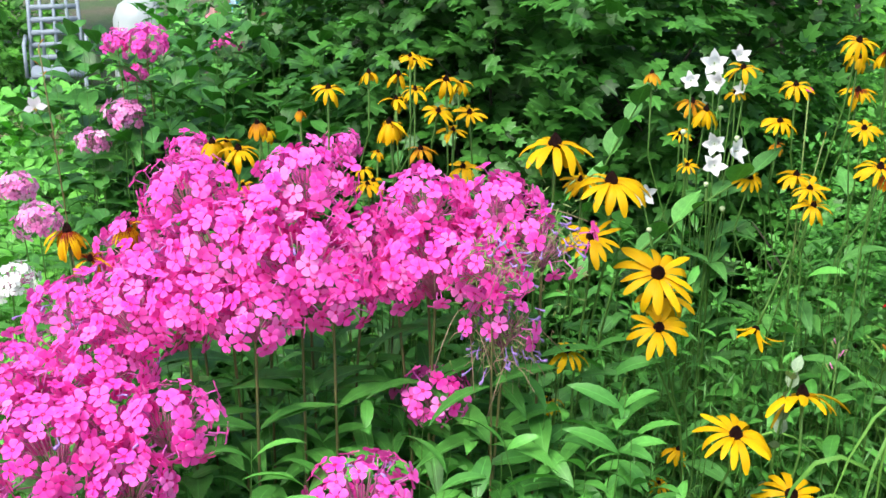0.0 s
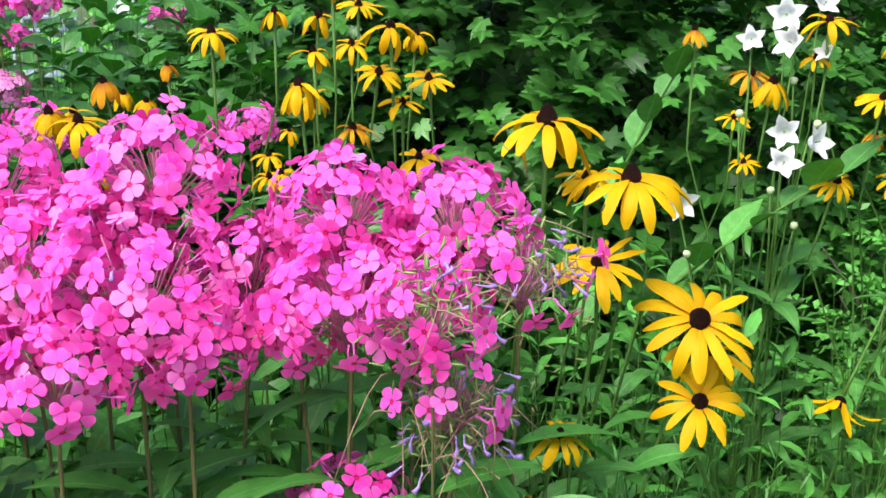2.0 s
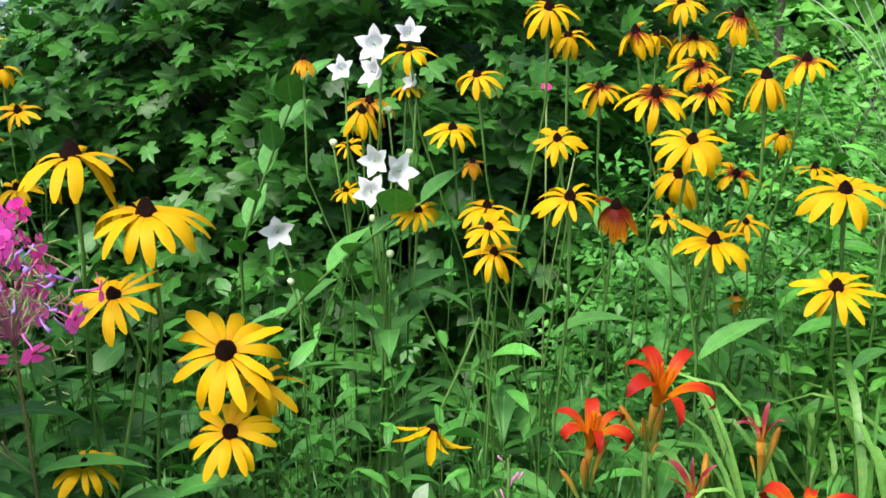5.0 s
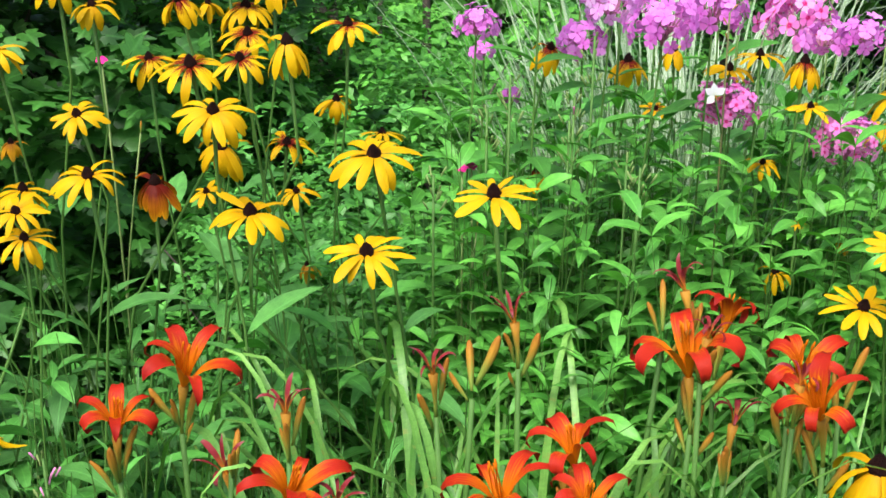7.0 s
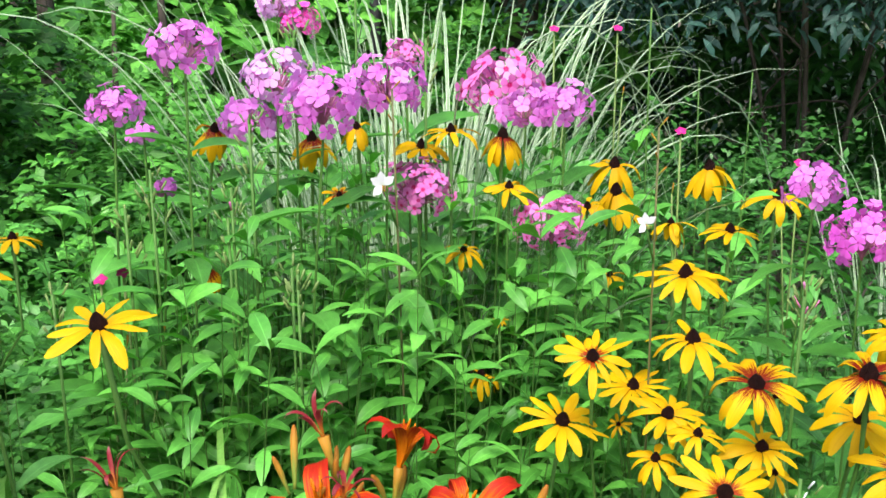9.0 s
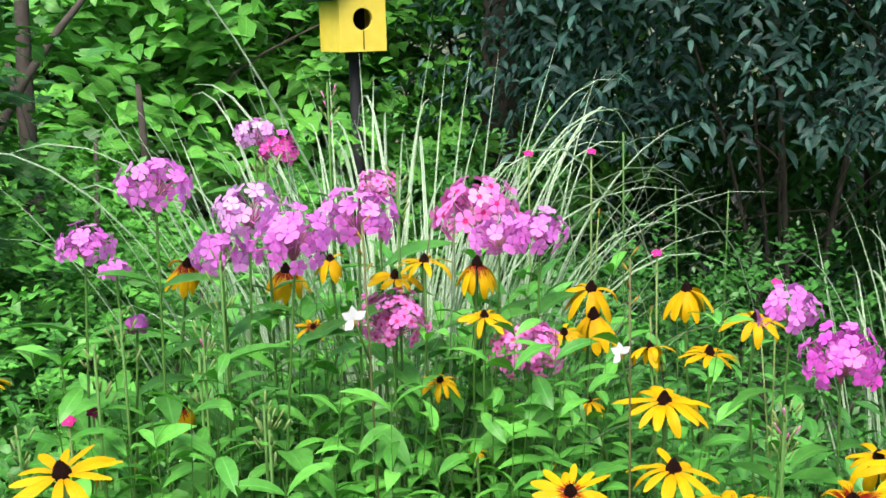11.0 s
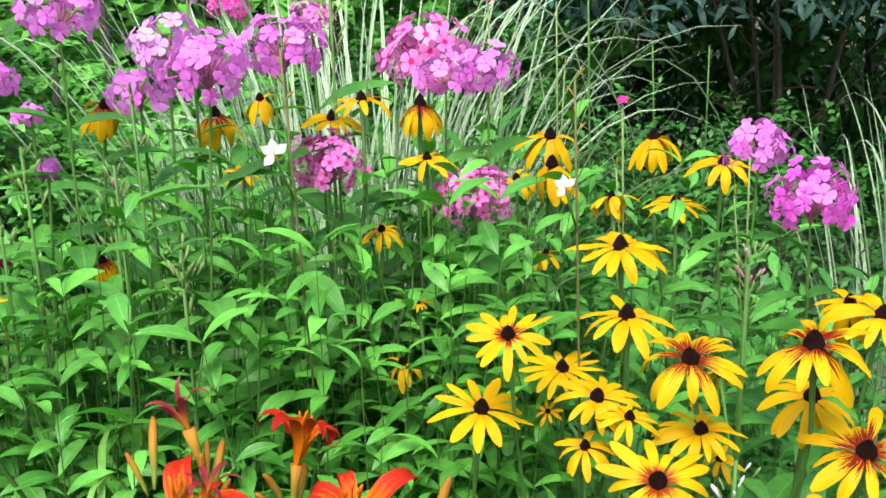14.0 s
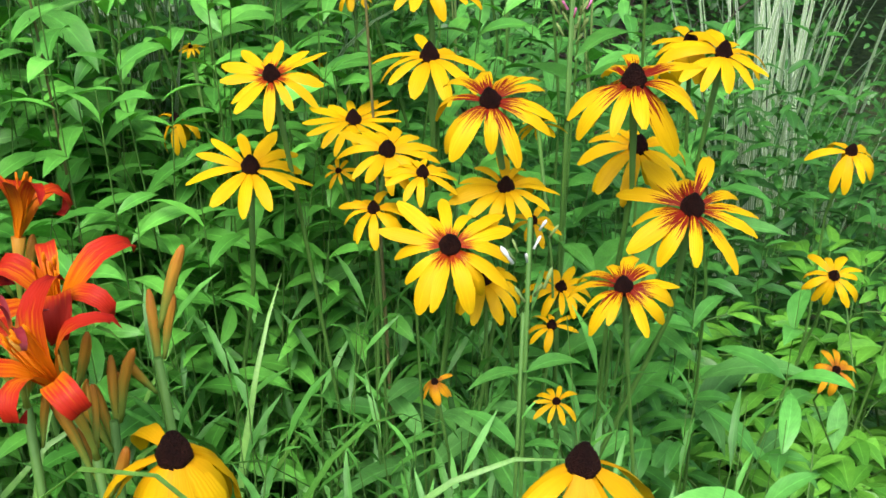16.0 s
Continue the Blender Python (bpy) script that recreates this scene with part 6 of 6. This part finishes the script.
coneflower(1.159, 1.332, 0.849, 0.065, 0, 30, "y")
coneflower(1.232, 1.306, 0.856, 0.059, 1, 45, "y")
coneflower(1.274, 1.257, 0.894, 0.070, 2, 30, "b")
coneflower(1.341, 1.224, 0.905, 0.078, 2, 22, "b")
coneflower(1.220, 1.299, 0.825, 0.044, 2, 30, "y")
coneflower(1.286, 1.263, 0.840, 0.059, 1, 22, "y")
coneflower(1.317, 1.290, 0.802, 0.034, 1, 25, "y")
coneflower(1.379, 1.276, 0.843, 0.071, 2, 20, "y")
coneflower(1.372, 1.208, 0.833, 0.081, 1, 42, "b")
coneflower(1.317, 1.185, 0.808, 0.060, 1, 42, "b")
coneflower(1.239, 1.233, 0.827, 0.071, 1, 42, "c")
coneflower(1.267, 1.250, 0.792, 0.046, 2, 35, "y")
coneflower(1.339, 1.293, 0.750, 0.045, 1, 25, "y")
coneflower(1.324, 1.276, 0.735, 0.039, 1, 30, "y")
coneflower(1.454, 1.303, 0.883, 0.066, 1, 10, "y")
coneflower(1.457, 1.343, 0.880, 0.057, 2, 25, "y")
coneflower(1.340, 1.330, 0.846, 0.031, 2, -60, "y")
coneflower(1.243, 1.280, 0.850, 0.043, 1, 15, "y")
coneflower(1.219, 1.360, 0.826, 0.023, 1, 60, "y")
coneflower(1.752, 1.500, 0.696, 0.068, 2, 30, "y")
coneflower(1.612, 1.350, 0.670, 0.053, 2, 60, "y")
coneflower(1.629, 1.350, 0.579, 0.042, 2, 60, "o")
coneflower(1.229, 1.235, 0.744, 0.024, 3, 20, "o")
coneflower(1.287, 1.200, 0.736, 0.028, 1, 30, "y")
coneflower(1.073, 1.138, 0.807, 0.090, 3, 4, "y")
coneflower(1.235, 1.080, 0.791, 0.088, 3, 4, "y")

# ---- phlox ----
phlox(-0.292, 1.280, 0.966, 0.055, "magenta")
phlox(-0.157, 1.270, 0.982, 0.055, "magenta")
phlox(-0.240, 1.210, 0.921, 0.069, "magenta")
phlox(-0.156, 1.190, 0.915, 0.071, "magenta")
phlox(-0.094, 1.270, 0.908, 0.052, "magenta")
phlox(-0.018, 1.250, 0.965, 0.050, "magenta")
phlox(-0.009, 1.210, 0.908, 0.059, "magenta")
phlox(0.062, 1.270, 0.956, 0.048, "magenta")
phlox(0.112, 1.240, 0.924, 0.051, "fading")
phlox(0.066, 1.180, 0.846, 0.047, "wilted")
phlox(0.052, 1.140, 0.925, 0.040, "fading")
phlox(-0.331, 1.180, 0.859, 0.068, "magenta")
phlox(-0.416, 1.230, 0.840, 0.055, "magenta")
phlox(-0.348, 1.290, 0.895, 0.053, "magenta")
phlox(-0.381, 1.020, 0.778, 0.067, "magenta")
phlox(-0.276, 1.050, 0.788, 0.048, "magenta")
phlox(-0.458, 1.140, 0.810, 0.043, "magenta")
phlox(-0.080, 1.000, 0.736, 0.053, "magenta")
phlox(-0.009, 1.220, 0.745, 0.039, "magenta")
phlox(-0.306, 1.000, 0.752, 0.047, "magenta")
phlox(-0.199, 1.240, 0.948, 0.048, "magenta")
phlox(-0.273, 1.150, 0.881, 0.048, "magenta")
phlox(-0.200, 1.140, 0.875, 0.045, "magenta")
phlox(-0.120, 1.180, 0.879, 0.043, "magenta")
phlox(-0.051, 1.240, 0.877, 0.042, "magenta")
phlox(0.036, 1.240, 0.911, 0.048, "magenta")
phlox(-0.360, 1.120, 0.825, 0.051, "magenta")
phlox(-0.422, 1.080, 0.792, 0.050, "magenta")
phlox(-0.337, 1.050, 0.800, 0.045, "magenta")
phlox(-0.056, 1.300, 0.912, 0.040, "magenta")
phlox(0.918, 1.540, 1.113, 0.025, "lilac")
phlox(0.861, 1.555, 1.067, 0.019, "lilac")
phlox(0.994, 1.563, 1.082, 0.026, "pale")
phlox(0.971, 1.576, 1.047, 0.023, "lilac")
phlox(1.012, 1.464, 1.075, 0.029, "lilac")
phlox(1.072, 1.500, 1.081, 0.028, "lilac")
phlox(1.110, 1.579, 1.095, 0.016, "eyed")
phlox(1.225, 1.642, 1.054, 0.037, "eyed")
phlox(1.215, 1.560, 1.044, 0.023, "lilac")
phlox(1.245, 1.540, 1.050, 0.021, "lilac")
phlox(1.106, 1.531, 0.986, 0.028, "eyed")
phlox(1.217, 1.499, 0.955, 0.028, "eyed")
phlox(1.083, 2.100, 1.101, 0.023, "pale")
phlox(1.112, 2.100, 1.079, 0.025, "magenta")
phlox(1.420, 1.415, 0.990, 0.023, "lilac")
phlox(1.433, 1.363, 0.959, 0.030, "violet")
phlox(0.887, 1.650, 1.027, 0.011, "lilac")
phlox(0.897, 1.560, 0.997, 0.008, "lilac")
phlox(-0.533, 1.900, 1.059, 0.023, "magenta")
phlox(-0.486, 1.900, 1.056, 0.035, "magenta")
phlox(-0.443, 2.400, 0.984, 0.030, "magenta")
phlox(-0.507, 1.900, 1.005, 0.017, "magenta")
phlox(-0.532, 1.900, 0.938, 0.032, "pink")
phlox(-0.588, 1.900, 0.891, 0.026, "pink")
phlox(-0.649, 1.700, 0.865, 0.028, "pink")
phlox(-0.585, 1.600, 0.841, 0.031, "pink")
phlox(-0.334, 1.500, 0.964, 0.034, "magenta")
phlox(-0.134, 1.500, 0.974, 0.024, "magenta")
phlox(-0.596, 1.500, 0.784, 0.031, "white")

# ---- daylilies ----
daylily(0.597, 1.266, 0.864, 0.031, 1)
daylily(0.545, 1.258, 0.830, 0.027, 1)
daylily(0.669, 1.113, 0.846, 0.028, 1)
daylily(0.797, 1.114, 0.833, 0.032, 1)
daylily(0.846, 1.119, 0.856, 0.025, 1)
daylily(0.846, 1.080, 0.838, 0.024, 1)
daylily(0.950, 1.200, 0.883, 0.034, 1)
daylily(1.036, 1.326, 0.856, 0.028, 1)
daylily(1.040, 1.194, 0.868, 0.031, 1)
daylily(1.026, 1.149, 0.861, 0.031, 1)

# ---- white flowers ----
balloon_flower(0.323, 1.499, 1.064, 0.011)
balloon_flower(0.353, 1.502, 1.086, 0.015)
balloon_flower(0.353, 1.484, 1.064, 0.014)
balloon_flower(0.386, 1.500, 1.097, 0.012)
balloon_flower(0.387, 1.490, 1.055, 0.009)
balloon_flower(0.355, 1.478, 0.984, 0.013)
balloon_flower(0.353, 1.462, 0.959, 0.014)
balloon_flower(0.380, 1.455, 0.980, 0.015)
balloon_flower(0.265, 1.465, 0.919, 0.014)
gaura(-0.465, 1.300, 1.067, 0.014)
gaura(1.047, 1.420, 1.019, 0.011)
gaura(1.225, 1.340, 0.994, 0.009)


# ---- strap-leaved clumps and withered daylilies ----
for _x, _y, _n, _l in ((0.72, 1.16, 34, 0.80), (0.76, 1.13, 50, 0.89), (0.86, 1.14, 44, 0.89), (0.97, 1.15, 26, 0.81), (0.74, 1.24, 40, 0.88), (0.86, 1.24, 36, 0.86)):
    daylily_clump(_x, _y, _n, _l)

# withered daylilies and long buds
daylily(0.665, 1.235, 0.850, 0.024, 0)
daylily(0.618, 1.240, 0.800, 0.026, 0)
daylily(0.773, 1.250, 0.865, 0.024, 0)
daylily(0.835, 1.260, 0.900, 0.022, 0)
daylily(0.955, 1.240, 0.925, 0.022, 0)
daylily(0.990, 1.190, 0.840, 0.024, 0)
daylily(0.700, 1.180, 0.800, 0.020, 0)

# ---- small flowers and weeds ----
lychnis(1.421, 1.650, 0.997)
lychnis(1.418, 1.800, 1.088)
lychnis(1.341, 1.800, 1.090)
lychnis(0.511, 1.600, 1.034)
lychnis(0.857, 1.550, 0.931)
lychnis(1.531, 1.600, 0.966)
lychnis(0.839, 1.500, 0.942)
weed_stalk(1.421, 1.720, 1.116, "tall thin weed stalk with fine leaves")
weed_stalk(0.302, 1.400, 0.863, "tall thin weed stalk with fine leaves")
weed_stalk(1.710, 2.000, 0.999, "tall thin weed stalk with fine leaves")
weed_stalk(1.653, 2.000, 1.010, "tall thin weed stalk with fine leaves")
bud_spire(1.374, 1.350, 0.930, "pink")
bud_spire(1.106, 1.750, 1.180, "pink")
bud_spire(0.944, 1.500, 1.007, "pink")
bud_spire(1.373, 1.350, 0.933, "pink")
bud_spire(1.254, 1.170, 0.867, "white")
bud_spire(1.016, 1.600, 1.117, "green")
bud_spire(1.120, 1.550, 1.112, "green")
bud_spire(0.961, 1.500, 1.061, "green")
bud_spire(0.981, 1.450, 0.952, "green")
bud_spire(0.940, 1.500, 0.983, "green")
bud_spire(0.883, 1.500, 1.026, "green")
bud_spire(0.482, 1.300, 0.780, "pink")
bud_spire(0.977, 1.400, 0.962, "green")
bud_spire(0.805, 1.450, 0.949, "green")
bud_spire(0.862, 1.500, 0.997, "green")

# scapes that bear long buds alone
daylily(1.082, 1.213, 0.850, 0.024, 2)
daylily(1.050, 1.205, 0.825, 0.024, 2)
daylily(0.935, 1.215, 0.915, 0.024, 2)
daylily(0.965, 1.190, 0.905, 0.020, 0)
daylily(1.022, 1.160, 0.878, 0.020, 0)
daylily(0.800, 1.235, 0.870, 0.022, 2)
daylily(0.620, 1.235, 0.830, 0.022, 2)

# leaning stems of the balloon flowers, a grey-leaved sprig and a near weed
BROAD_LEAF = leaf_meshes("broad_leaf", OVATE, M_LEAF_CONE, 4, 0.2, -0.5)
GREY_LEAF = leaf_meshes("grey_leaf", tuple(w * 1.25 for w in OVATE), M_GREY, 4, 0.15, -0.2)
leafy_stem((0.20, 1.60, 0), (0.24, 1.50, 0.80), (0.40, 1.44, 0.955), "leaning green stem with broad pointed leaves", BROAD_LEAF, 0.060)
leafy_stem((0.18, 1.66, 0), (0.20, 1.58, 0.86), (0.275, 1.55, 1.04), "slender green stem with broad pointed leaves", BROAD_LEAF, 0.050)
leafy_stem((0.40, 1.28, 0), (0.40, 1.25, 0.66), (0.412, 1.24, 0.765), "small sprig with rounded grey-green leaves", GREY_LEAF, 0.022)
daylily_clump(1.06, 1.12, 22, 0.66)
weed_stalk(1.215, 1.130, 0.842, "bright green narrow-leaved weed stalk close to the edge")
